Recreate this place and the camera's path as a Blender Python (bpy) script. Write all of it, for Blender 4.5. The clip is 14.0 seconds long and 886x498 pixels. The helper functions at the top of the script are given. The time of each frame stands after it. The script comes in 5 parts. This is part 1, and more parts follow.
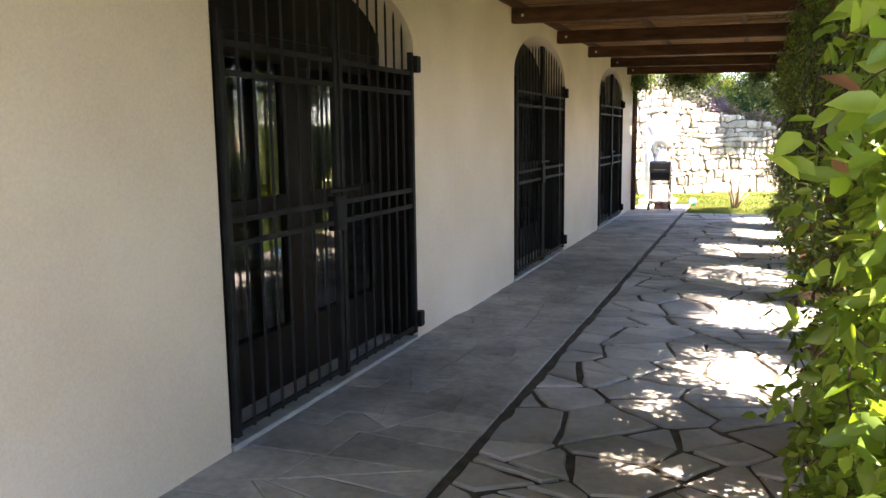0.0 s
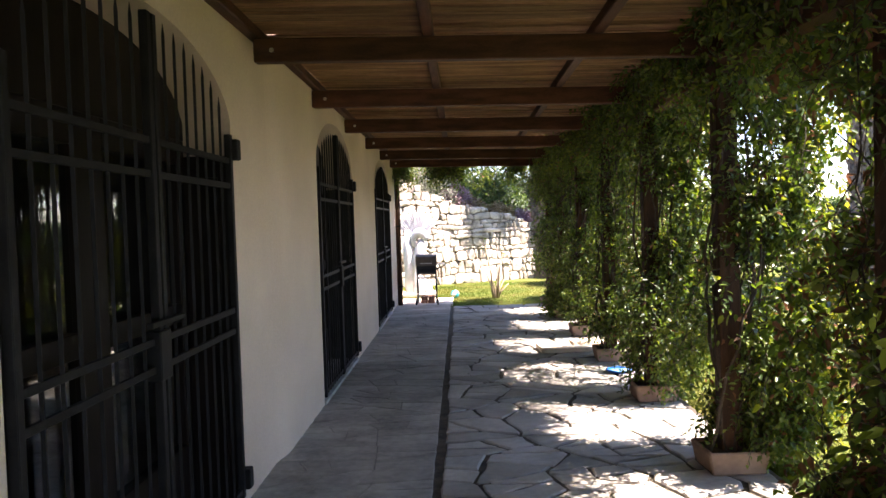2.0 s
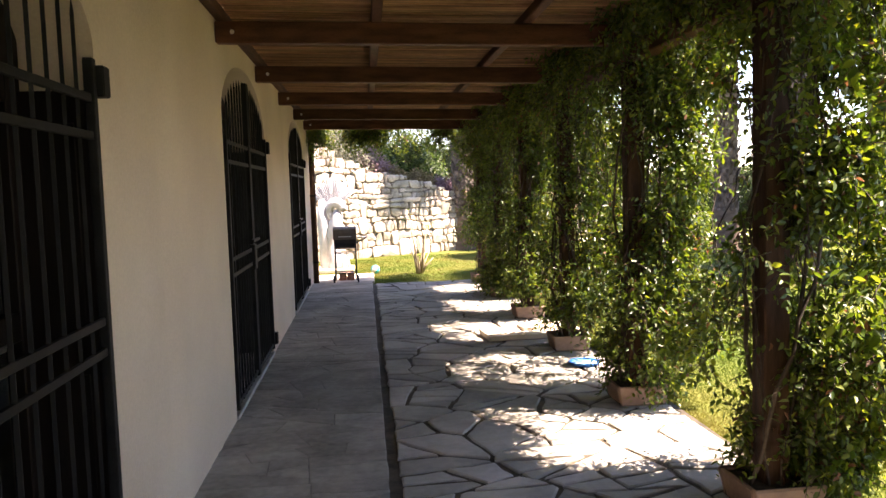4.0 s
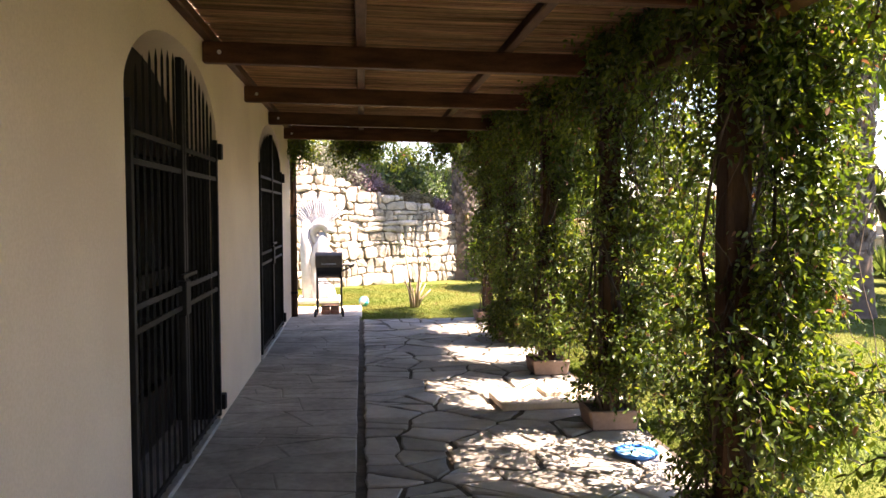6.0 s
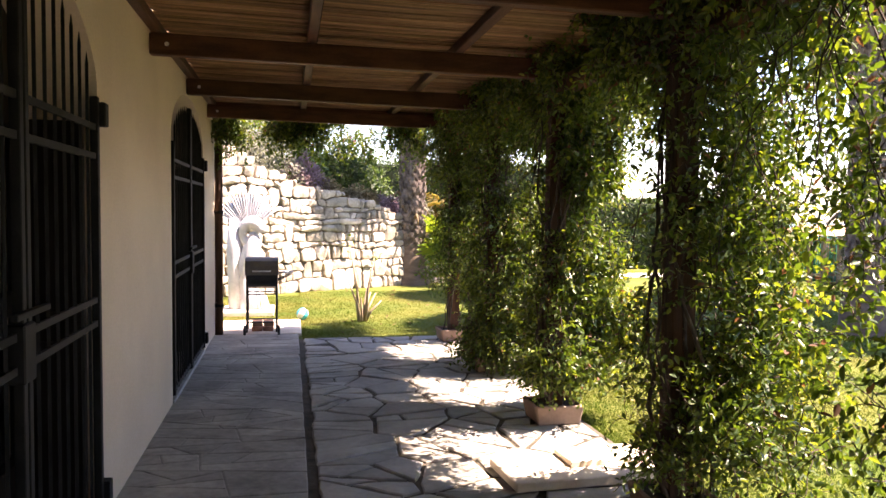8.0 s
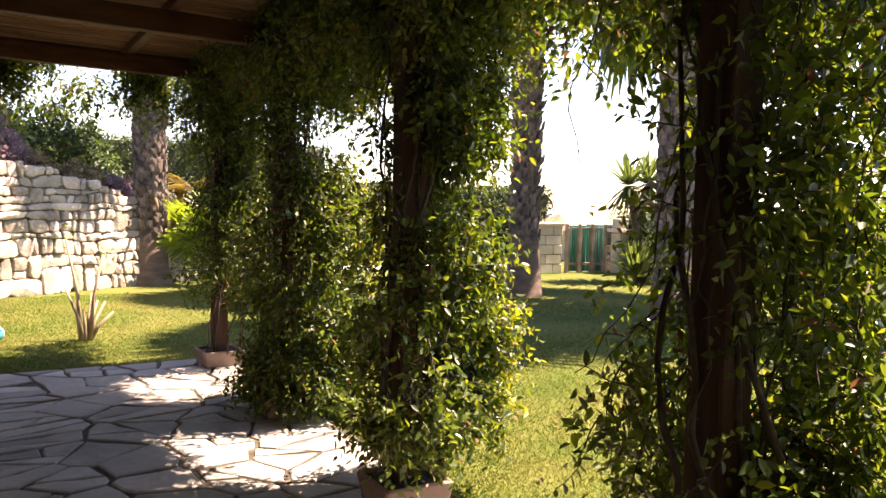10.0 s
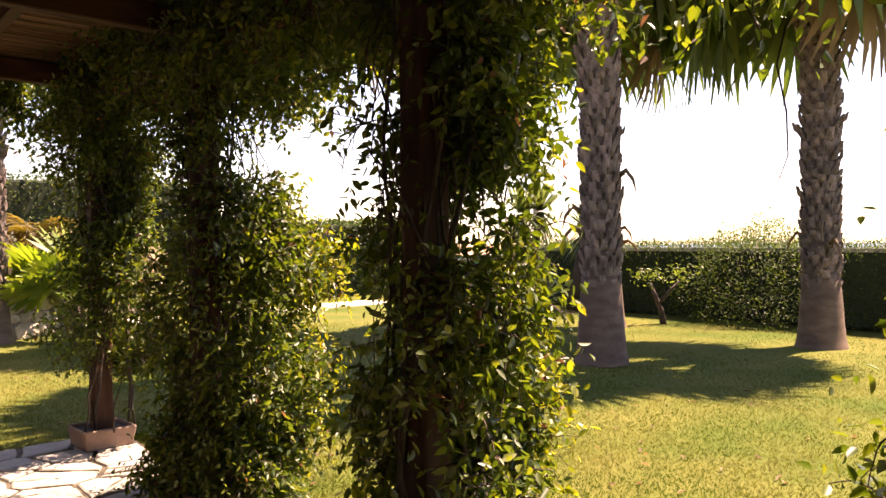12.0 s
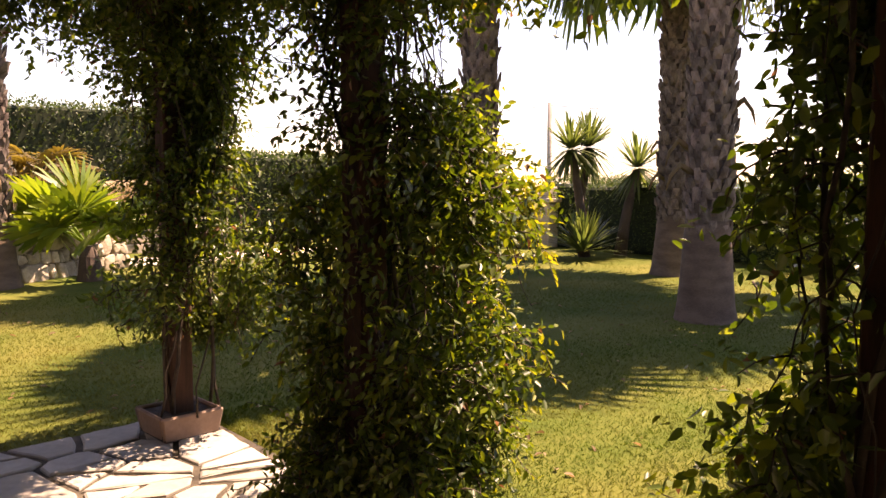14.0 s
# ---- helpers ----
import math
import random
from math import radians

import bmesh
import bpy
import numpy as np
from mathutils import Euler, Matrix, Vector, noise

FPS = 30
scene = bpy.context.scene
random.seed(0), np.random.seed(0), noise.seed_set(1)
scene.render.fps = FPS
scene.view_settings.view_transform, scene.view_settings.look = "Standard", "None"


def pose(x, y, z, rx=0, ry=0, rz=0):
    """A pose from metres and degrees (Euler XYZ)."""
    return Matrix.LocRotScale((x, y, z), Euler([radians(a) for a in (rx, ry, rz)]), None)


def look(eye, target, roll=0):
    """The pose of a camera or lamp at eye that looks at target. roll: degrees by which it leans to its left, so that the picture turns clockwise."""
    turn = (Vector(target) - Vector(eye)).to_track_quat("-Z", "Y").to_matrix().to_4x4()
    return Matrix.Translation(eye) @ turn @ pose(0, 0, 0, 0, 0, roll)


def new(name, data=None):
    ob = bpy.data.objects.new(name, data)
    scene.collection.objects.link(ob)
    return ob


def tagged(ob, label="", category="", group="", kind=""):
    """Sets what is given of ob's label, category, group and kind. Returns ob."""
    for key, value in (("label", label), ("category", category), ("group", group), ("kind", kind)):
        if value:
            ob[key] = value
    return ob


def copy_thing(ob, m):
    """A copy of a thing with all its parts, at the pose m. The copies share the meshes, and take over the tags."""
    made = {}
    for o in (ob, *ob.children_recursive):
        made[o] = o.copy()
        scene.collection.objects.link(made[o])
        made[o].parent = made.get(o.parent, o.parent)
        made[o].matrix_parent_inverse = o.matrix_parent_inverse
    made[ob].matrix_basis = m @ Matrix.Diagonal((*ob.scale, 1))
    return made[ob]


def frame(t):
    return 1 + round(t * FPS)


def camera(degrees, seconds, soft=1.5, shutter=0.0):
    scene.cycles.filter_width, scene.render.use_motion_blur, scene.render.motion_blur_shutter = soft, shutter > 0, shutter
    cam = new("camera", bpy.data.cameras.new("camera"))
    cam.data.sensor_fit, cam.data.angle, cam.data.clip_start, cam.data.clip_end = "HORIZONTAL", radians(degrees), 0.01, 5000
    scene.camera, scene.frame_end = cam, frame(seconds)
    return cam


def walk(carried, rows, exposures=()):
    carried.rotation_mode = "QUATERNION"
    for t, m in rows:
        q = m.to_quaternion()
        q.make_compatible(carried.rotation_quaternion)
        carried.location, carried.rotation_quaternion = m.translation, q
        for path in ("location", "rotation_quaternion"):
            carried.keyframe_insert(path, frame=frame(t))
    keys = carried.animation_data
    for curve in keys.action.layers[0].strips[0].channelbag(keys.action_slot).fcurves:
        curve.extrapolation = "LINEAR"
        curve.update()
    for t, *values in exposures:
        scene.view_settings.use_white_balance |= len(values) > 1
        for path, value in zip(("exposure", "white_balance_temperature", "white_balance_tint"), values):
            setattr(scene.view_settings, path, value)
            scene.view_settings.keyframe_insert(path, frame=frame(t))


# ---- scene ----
cam = camera(58.5, 14.0)
PATH = [
    (0, (-0.004, 0.068, 1.313), (-0.727, 1.911, 1.028), -0.7),
    (0.5, (-0.284, 0.292, 1.295), (-0.788, 2.202, 0.984), -3.1),
    (1, (-0.583, 0.499, 1.358), (-0.84, 2.468, 1.124), -1.2),
    (1.5, (-0.764, 0.598, 1.411), (-0.837, 2.595, 1.332), -2.2),
    (2, (-0.904, 0.849, 1.369), (-0.947, 2.847, 1.3), -1.8),
    (4.5, (-1.148, 2.342, 1.376), (-0.931, 4.323, 1.212), -1.7),
    (5, (-1.074, 2.743, 1.389), (-0.867, 4.732, 1.353), -1.1),
    (5.5, (-1.075, 3.157, 1.355), (-0.877, 5.146, 1.31), 0.4),
    (6, (-1.044, 3.577, 1.363), (-0.84, 5.564, 1.268), -0.2),
    (6.5, (-1.044, 4.031, 1.386), (-0.848, 6.019, 1.288), -0.0),
    (7, (-1.111, 4.423, 1.396), (-0.834, 6.402, 1.309), 0.3),
    (9.5, (-1.186, 6.627, 1.303), (-0.492, 8.496, 1.149), 0.3),
    (10, (-1.027, 7.107, 1.307), (-0.038, 8.841, 1.188), 1.1),
    (10.5, (-0.979, 7.369, 1.352), (0.221, 8.967, 1.285), 0.9),
    (11, (-1.023, 7.574, 1.371), (0.276, 9.096, 1.365), -0.3),
    (11.5, (-1.039, 7.825, 1.313), (0.346, 9.268, 1.306), 0.4),
    (12, (-1.027, 8.201, 1.261), (0.265, 9.727, 1.232), -0.7),
    (12.5, (-1.1, 8.554, 1.263), (0.15, 10.112, 1.151), 0.5),
    (13, (-1.036, 8.936, 1.243), (0.242, 10.474, 1.19), -0.2),
    (13.5, (-1.019, 9.292, 1.222), (0.267, 10.823, 1.177), 1.0),
    (14, (-1.05, 9.597, 1.27), (0.272, 11.086, 1.081), -0.0),
]
EXPOSURES = [(0, 3.5, 6200, 24), (0.7, 3.25, 6200, 25), (1.5, 2.95, 6100, 28), (2.0, 2.9, 6100, 28), (4.5, 2.9, 6850, 30), (7, 2.95, 6700, 32), (9.5, 2.6, 7000, 33), (11, 2.45, 7600, 39), (14, 1.98, 8300, 42)]
walk(cam, [(t, look(eye, target, roll)) for t, eye, target, roll in PATH], EXPOSURES)

# ---- world, sun, exposure ----
world = bpy.data.worlds.new("world")
scene.world = world
world.use_nodes = True
SUN_EL, SUN_AZ = radians(60), radians(8)
sky = world.node_tree.nodes.new("ShaderNodeTexSky")
sky.sky_type, sky.sun_disc, sky.sun_elevation = "NISHITA", False, SUN_EL
sky.sun_rotation = radians(90) - SUN_AZ
sky.air_density, sky.dust_density, sky.ozone_density = 1.0, 0.2, 1.0
world.node_tree.links.new(sky.outputs[0], world.node_tree.nodes["Background"].inputs[0])
world.node_tree.nodes["Background"].inputs[1].default_value = 0.08
sun_data = bpy.data.lights.new("sun", "SUN")
sun_data.energy, sun_data.angle, sun_data.color = 5.0, radians(0.55), (1.0, 0.89, 0.70)
sun = new("sun", sun_data)
SUN_DIR = Vector((math.cos(SUN_EL) * math.cos(SUN_AZ), math.cos(SUN_EL) * math.sin(SUN_AZ), math.sin(SUN_EL)))
sun.matrix_world = look(tuple(SUN_DIR * 40), (0, 8, 0))


# ---- materials ----
def nodes_of(name):
    m = bpy.data.materials.new(name)
    m.use_nodes = True
    return m, m.node_tree.nodes, m.node_tree.links, m.node_tree.nodes["Principled BSDF"]


def surface(name, low, high, scale=6.0, fine=60.0, rough=0.8, bump=0.2, metal=0.0, vary=0.0, island=False, stretch=(1, 1, 1), spread=(0.35, 0.65), grain=0.35, depth=0.01):
    """A procedural surface: blotches at one scale and grain at a finer one, with relief; vary shifts each piece's brightness."""
    m, N, L, bsdf = nodes_of(name)
    tc, mp = N.new("ShaderNodeTexCoord"), N.new("ShaderNodeMapping")
    mp.inputs["Scale"].default_value = stretch
    L.new(tc.outputs["Object"], mp.inputs["Vector"])
    a, b = N.new("ShaderNodeTexNoise"), N.new("ShaderNodeTexNoise")
    a.inputs["Scale"].default_value, a.inputs["Detail"].default_value = scale, 5
    b.inputs["Scale"].default_value, b.inputs["Detail"].default_value = fine, 4
    for n in (a, b):
        L.new(mp.outputs[0], n.inputs["Vector"])
    ramp = N.new("ShaderNodeValToRGB")
    ramp.color_ramp.elements[0].position, ramp.color_ramp.elements[1].position = spread
    ramp.color_ramp.elements[0].color, ramp.color_ramp.elements[1].color = (*low, 1), (*high, 1)
    add = N.new("ShaderNodeMath")
    add.operation = "MULTIPLY_ADD"
    add.inputs[1].default_value = grain
    L.new(b.outputs["Fac"], add.inputs[0])
    sub = N.new("ShaderNodeMath")
    sub.operation, sub.inputs[1].default_value = "SUBTRACT", grain * 0.5
    L.new(a.outputs["Fac"], sub.inputs[0])
    L.new(sub.outputs[0], add.inputs[2])
    L.new(add.outputs[0], ramp.inputs["Fac"])
    col = ramp.outputs["Color"]
    if vary:
        src = N.new("ShaderNodeNewGeometry").outputs["Random Per Island"] if island else N.new("ShaderNodeObjectInfo").outputs["Random"]
        hsv, mr, mh = N.new("ShaderNodeHueSaturation"), N.new("ShaderNodeMapRange"), N.new("ShaderNodeMapRange")
        mr.inputs["To Min"].default_value, mr.inputs["To Max"].default_value = 1 - vary, 1 + vary
        mh.inputs["To Min"].default_value, mh.inputs["To Max"].default_value = 0.5 + vary * 0.035, 0.5 - vary * 0.035
        L.new(src, mr.inputs["Value"])
        L.new(src, mh.inputs["Value"])
        L.new(mr.outputs[0], hsv.inputs["Value"])
        L.new(mh.outputs[0], hsv.inputs["Hue"])
        L.new(col, hsv.inputs["Color"])
        col = hsv.outputs["Color"]
    L.new(col, bsdf.inputs["Base Color"])
    bsdf.inputs["Roughness"].default_value, bsdf.inputs["Metallic"].default_value = rough, metal
    if bump:
        bp = N.new("ShaderNodeBump")
        bp.inputs["Strength"].default_value, bp.inputs["Distance"].default_value = bump, depth
        L.new(add.outputs[0], bp.inputs["Height"])
        L.new(bp.outputs[0], bsdf.inputs["Normal"])
    return m


def foliage(name, dark, mid, bright, through_light, rough=0.45, patch=None):
    """Leaves: each one its own tint, gloss on top, light passing through."""
    m, N, L, bsdf = nodes_of(name)
    g, ramp = N.new("ShaderNodeNewGeometry"), N.new("ShaderNodeValToRGB")
    e = ramp.color_ramp.elements
    e[0].color, e[1].color = (*dark, 1), (*bright, 1)
    k = e.new(0.55)
    k.color = (*mid, 1)
    L.new(g.outputs["Random Per Island"], ramp.inputs["Fac"])
    col = ramp.outputs["Color"]
    if patch:
        tc, nz, mr, mp = N.new("ShaderNodeTexCoord"), N.new("ShaderNodeTexNoise"), N.new("ShaderNodeMapRange"), N.new("ShaderNodeMix")
        nz.inputs["Scale"].default_value, nz.inputs["Detail"].default_value = 0.9, 5
        mr.inputs["From Min"].default_value, mr.inputs["From Max"].default_value = 0.42, 0.66
        mp.data_type = "RGBA"
        mp.inputs["B"].default_value = (*patch, 1)
        L.new(tc.outputs["Object"], nz.inputs["Vector"])
        L.new(nz.outputs["Fac"], mr.inputs["Value"])
        L.new(mr.outputs[0], mp.inputs["Factor"])
        L.new(col, mp.inputs["A"])
        col = mp.outputs["Result"]
    L.new(col, bsdf.inputs["Base Color"])
    bsdf.inputs["Roughness"].default_value = rough
    tr, mx, mul = N.new("ShaderNodeBsdfTranslucent"), N.new("ShaderNodeMixShader"), N.new("ShaderNodeMix")
    mul.data_type, mul.blend_type = "RGBA", "MULTIPLY"
    mul.inputs["Factor"].default_value = 1.0
    L.new(col, mul.inputs["A"])
    mul.inputs["B"].default_value = (*through_light, 1)
    L.new(mul.outputs["Result"], tr.inputs["Color"])
    mx.inputs["Fac"].default_value = 0.43
    out = N["Material Output"]
    L.new(bsdf.outputs[0], mx.inputs[1])
    L.new(tr.outputs[0], mx.inputs[2])
    L.new(mx.outputs[0], out.inputs["Surface"])
    return m


M_PLASTER = surface("plaster", (0.56, 0.445, 0.33), (0.65, 0.53, 0.40), 1.1, 90, 0.9, 0.15, grain=0.5, depth=0.004)
M_PLASTER_OUT = surface("pale_plaster", (0.74, 0.70, 0.62), (0.82, 0.78, 0.70), 1.5, 90, 0.9, 0.15)
M_IRON = surface("painted_iron", (0.007, 0.007, 0.007), (0.015, 0.014, 0.013), 9, 120, 0.65, 0.15)
M_DARKWOOD = surface("dark_door_wood", (0.006, 0.004, 0.003), (0.013, 0.008, 0.006), 3, 40, 0.5, 0.1, stretch=(6, 6, 0.6))
M_BEAM = surface("stained_beam_wood", (0.045, 0.019, 0.010), (0.095, 0.042, 0.020), 4, 50, 0.6, 0.35, vary=0.15, stretch=(1, 5, 5))
M_PURLIN = surface("stained_purlin_wood", (0.045, 0.019, 0.010), (0.09, 0.040, 0.019), 4, 50, 0.6, 0.35, vary=0.15, stretch=(5, 1, 5))
M_POST = surface("stained_post_wood", (0.032, 0.016, 0.009), (0.075, 0.037, 0.02), 4, 45, 0.7, 0.4, vary=0.12, stretch=(6, 6, 0.7))
M_REED = surface("reed", (0.145, 0.076, 0.034), (0.32, 0.19, 0.088), 2.5, 30, 0.7, 0.2, vary=0.35, island=True, stretch=(0.6, 6, 6))
M_SLATE = surface("grey_flagstone", (0.23, 0.217, 0.19), (0.43, 0.395, 0.335), 2.2, 26, 0.75, 0.55, vary=0.22, spread=(0.3, 0.72))
M_STRIP = surface("apron_flagstone", (0.18, 0.167, 0.143), (0.43, 0.39, 0.33), 2.6, 24, 0.78, 0.6, vary=0.18, spread=(0.25, 0.75), grain=0.5)
M_JOINT = surface("joint_soil", (0.032, 0.026, 0.017), (0.088, 0.072, 0.047), 9, 70, 0.95, 0.8)
M_MORTAR = surface("grey_mortar", (0.15, 0.14, 0.12), (0.25, 0.23, 0.195), 7, 80, 0.9, 0.6)
M_SILL = surface("pale_sill_stone", (0.24, 0.23, 0.21), (0.36, 0.34, 0.31), 5, 70, 0.7, 0.2)
M_SLAB = surface("pale_terrace_slab", (0.44, 0.37, 0.29), (0.60, 0.53, 0.43), 4, 60, 0.85, 0.3, vary=0.12)
M_TERRA = surface("terracotta", (0.165, 0.103, 0.072), (0.285, 0.195, 0.142), 4, 40, 0.9, 0.45, vary=0.12, spread=(0.28, 0.7))
M_SOIL = surface("potting_soil", (0.02, 0.014, 0.01), (0.05, 0.035, 0.025), 20, 90, 0.95, 0.8)
M_STONE = surface("limestone_block", (0.24, 0.20, 0.15), (0.56, 0.485, 0.385), 3.5, 28, 0.85, 0.9, vary=0.28, spread=(0.28, 0.7), depth=0.02)
M_WALLJOINT = surface("wall_joint", (0.13, 0.107, 0.08), (0.25, 0.21, 0.16), 8, 60, 0.95, 0.7)
M_LAWN = surface("lawn_ground", (0.046, 0.080, 0.010), (0.135, 0.132, 0.032), 0.8, 60, 0.95, 0.5, spread=(0.3, 0.7), grain=0.35, depth=0.02)
M_BLADE = foliage("grass_blades", (0.041, 0.074, 0.010), (0.062, 0.092, 0.013), (0.09, 0.114, 0.021), (1.3, 1.4, 0.6), 0.9, (0.155, 0.137, 0.042))
M_PATH = surface("pale_path", (0.50, 0.45, 0.37), (0.66, 0.60, 0.50), 3, 60, 0.9, 0.3)
M_LEAF = foliage("creeper_leaves", (0.028, 0.055, 0.013), (0.058, 0.098, 0.020), (0.128, 0.162, 0.030), (2.2, 2.0, 0.44), 0.42)
# Fresh light green growth, its colour raised further to look sunlit.
M_LEAFFRESHLIT = foliage("fresh_sunlit_leaves", (0.075, 0.125, 0.018), (0.13, 0.20, 0.028), (0.22, 0.29, 0.05), (2.4, 2.2, 0.5), 0.45)
# Outer creeper leaves with the sunlight put into their yellow-green colour.
M_LEAFSUN = foliage("sunlit_creeper_leaves", (0.13, 0.165, 0.018), (0.20, 0.22, 0.026), (0.29, 0.28, 0.045), (1.9, 1.75, 0.5), 0.45)
M_LEAFDRY = foliage("dry_leaves", (0.09, 0.045, 0.02), (0.16, 0.08, 0.04), (0.22, 0.12, 0.06), (1.2, 1.0, 0.8), 0.7)
M_HEDGE = foliage("hedge_leaves", (0.018, 0.035, 0.009), (0.035, 0.065, 0.015), (0.075, 0.115, 0.028), (1.6, 1.6, 0.8), 0.5)
M_SHRUB = foliage("shrub_leaves", (0.06, 0.095, 0.02), (0.10, 0.145, 0.03), (0.17, 0.215, 0.05), (1.8, 1.8, 0.8), 0.5)
M_BUSH = foliage("hedge_bush_leaves", (0.034, 0.06, 0.014), (0.06, 0.095, 0.022), (0.105, 0.145, 0.036), (1.6, 1.6, 0.7), 0.55)
M_GREYSHRUB = foliage("grey_shrub_leaves", (0.13, 0.14, 0.105), (0.20, 0.205, 0.16), (0.28, 0.28, 0.22), (1.2, 1.2, 1.0), 0.7)
M_DRYSHRUB = foliage("dry_shrub_leaves", (0.16, 0.12, 0.06), (0.26, 0.2, 0.11), (0.36, 0.29, 0.17), (1.2, 1.1, 0.8), 0.7)
M_PURPLE = foliage("mauve_flowers", (0.17, 0.12, 0.125), (0.27, 0.19, 0.195), (0.37, 0.27, 0.27), (1.2, 1.0, 1.1), 0.7)
# Near-black green standing in for the shade deep between hedge leaves.
M_HEDGESHADE = surface("hedge_shade", (0.010, 0.018, 0.006), (0.022, 0.036, 0.010), 8, 40, 0.95, 0.8)
M_STEM = surface("vine_bark", (0.030, 0.021, 0.014), (0.075, 0.055, 0.038), 12, 60, 0.9, 0.5)
M_TRUNK = surface("palm_trunk", (0.05, 0.034, 0.025), (0.10, 0.072, 0.052), 5, 45, 0.9, 0.7, spread=(0.3, 0.7), depth=0.02)
M_TRUNKBASE = surface("smooth_palm_base", (0.085, 0.057, 0.039), (0.155, 0.108, 0.075), 4, 40, 0.9, 0.6, stretch=(1, 1, 3))
M_BOOT = surface("palm_boot", (0.075, 0.055, 0.045), (0.20, 0.155, 0.125), 9, 60, 0.9, 0.6, vary=0.3, island=True)
M_FROND = foliage("palm_frond", (0.035, 0.065, 0.015), (0.065, 0.10, 0.025), (0.11, 0.15, 0.035), (1.8, 1.8, 0.7), 0.45)
M_FRONDYOUNG = foliage("young_frond", (0.07, 0.13, 0.02), (0.12, 0.19, 0.03), (0.20, 0.25, 0.05), (2.2, 2.0, 0.6), 0.45)
M_FRONDDRY = foliage("dry_frond", (0.13, 0.095, 0.05), (0.2, 0.15, 0.08), (0.28, 0.21, 0.12), (1.2, 1.0, 0.7), 0.8)
M_YUCCA = foliage("yucca_blade", (0.04, 0.065, 0.022), (0.08, 0.115, 0.04), (0.15, 0.19, 0.075), (1.5, 1.5, 0.7), 0.4)
M_SCULPT = surface("white_sculpture", (0.42, 0.42, 0.45), (0.56, 0.55, 0.57), 7, 60, 0.75, 0.3)
M_BBQ = surface("black_enamel", (0.010, 0.010, 0.011), (0.022, 0.021, 0.02), 8, 90, 0.4, 0.05)
M_BBQLID = surface("dusty_enamel_lid", (0.09, 0.073, 0.058), (0.15, 0.125, 0.10), 6, 60, 0.5, 0.05)
M_STEEL = surface("brushed_steel", (0.5, 0.5, 0.5), (0.62, 0.62, 0.6), 6, 100, 0.35, 0.05, metal=0.9)
M_PALEWOOD = surface("weathered_shelf", (0.55, 0.50, 0.43), (0.68, 0.62, 0.54), 4, 50, 0.7, 0.2, stretch=(1, 6, 6))
M_RUBBER = surface("rubber", (0.015, 0.015, 0.015), (0.03, 0.03, 0.03), 8, 60, 0.8, 0.1)
M_BRICK = surface("red_brick", (0.30, 0.13, 0.08), (0.45, 0.24, 0.16), 7, 60, 0.9, 0.4, vary=0.25)
M_BOARD = surface("pale_stone_board", (0.52, 0.44, 0.34), (0.66, 0.57, 0.45), 4, 60, 0.8, 0.25)
M_BLUE = surface("blue_plastic", (0.01, 0.11, 0.40), (0.02, 0.16, 0.52), 4, 60, 0.35, 0.02)
M_SKYBLUE = surface("pale_blue_plastic", (0.22, 0.50, 0.75), (0.28, 0.58, 0.82), 4, 60, 0.35, 0.02)
M_WHITE = surface("white_vinyl", (0.78, 0.78, 0.76), (0.84, 0.84, 0.82), 4, 60, 0.4, 0.02)
M_TURQ = surface("turquoise_vinyl", (0.03, 0.38, 0.48), (0.05, 0.46, 0.56), 4, 60, 0.4, 0.02)
M_TWIG = surface("pale_bark", (0.26, 0.19, 0.12), (0.42, 0.32, 0.22), 9, 60, 0.9, 0.4)
M_NET = surface("green_netting", (0.03, 0.20, 0.155), (0.08, 0.33, 0.26), 2.2, 80, 0.8, 0.3, stretch=(3, 3, 1), spread=(0.25, 0.75))
M_FENCEWOOD = surface("weathered_fence_wood", (0.20, 0.15, 0.12), (0.34, 0.27, 0.21), 4, 50, 0.85, 0.3, vary=0.2)
M_POLE = surface("grey_pole", (0.26, 0.24, 0.21), (0.36, 0.33, 0.29), 4, 50, 0.85, 0.2)
M_SEA = surface("sea", (0.085, 0.13, 0.19), (0.11, 0.165, 0.235), 0.01, 0.2, 0.8, 0.2)
M_SEA.node_tree.nodes["Principled BSDF"].inputs["Specular IOR Level"].default_value = 0.1
M_BANK = surface("bank_soil", (0.12, 0.09, 0.05), (0.24, 0.19, 0.11), 2, 30, 0.95, 0.8)
M_GARDENBLOCK = surface("garden_block", (0.30, 0.23, 0.18), (0.46, 0.37, 0.30), 4, 40, 0.9, 0.5, vary=0.2)
M_ROOFTILE = surface("roof_tile", (0.42, 0.24, 0.13), (0.60, 0.38, 0.22), 6, 50, 0.9, 0.3)
# Room plaster with the gloom put into its colour, so the panes look black.
M_ROOM = surface("darkened_room_plaster", (0.08, 0.07, 0.06), (0.11, 0.095, 0.08), 2, 60, 0.9, 0.1)
M_GLASS, _n, _l, _b = nodes_of("door_glass")
_b.inputs["Base Color"].default_value = (0.93, 0.96, 0.95, 1)
_b.inputs["Roughness"].default_value, _b.inputs["IOR"].default_value, _b.inputs["Transmission Weight"].default_value = 0.0, 1.5, 1.0

for _m in (M_BLADE, M_LAWN):
    _m.node_tree.nodes["Principled BSDF"].inputs["Specular IOR Level"].default_value = 0.12
for _m in (M_IRON, M_DARKWOOD):
    _m.node_tree.nodes["Principled BSDF"].inputs["Specular IOR Level"].default_value = 0.15
for _m in (M_BEAM, M_PURLIN, M_POST):
    _m.node_tree.nodes["Principled BSDF"].inputs["Specular IOR Level"].default_value = 0.2


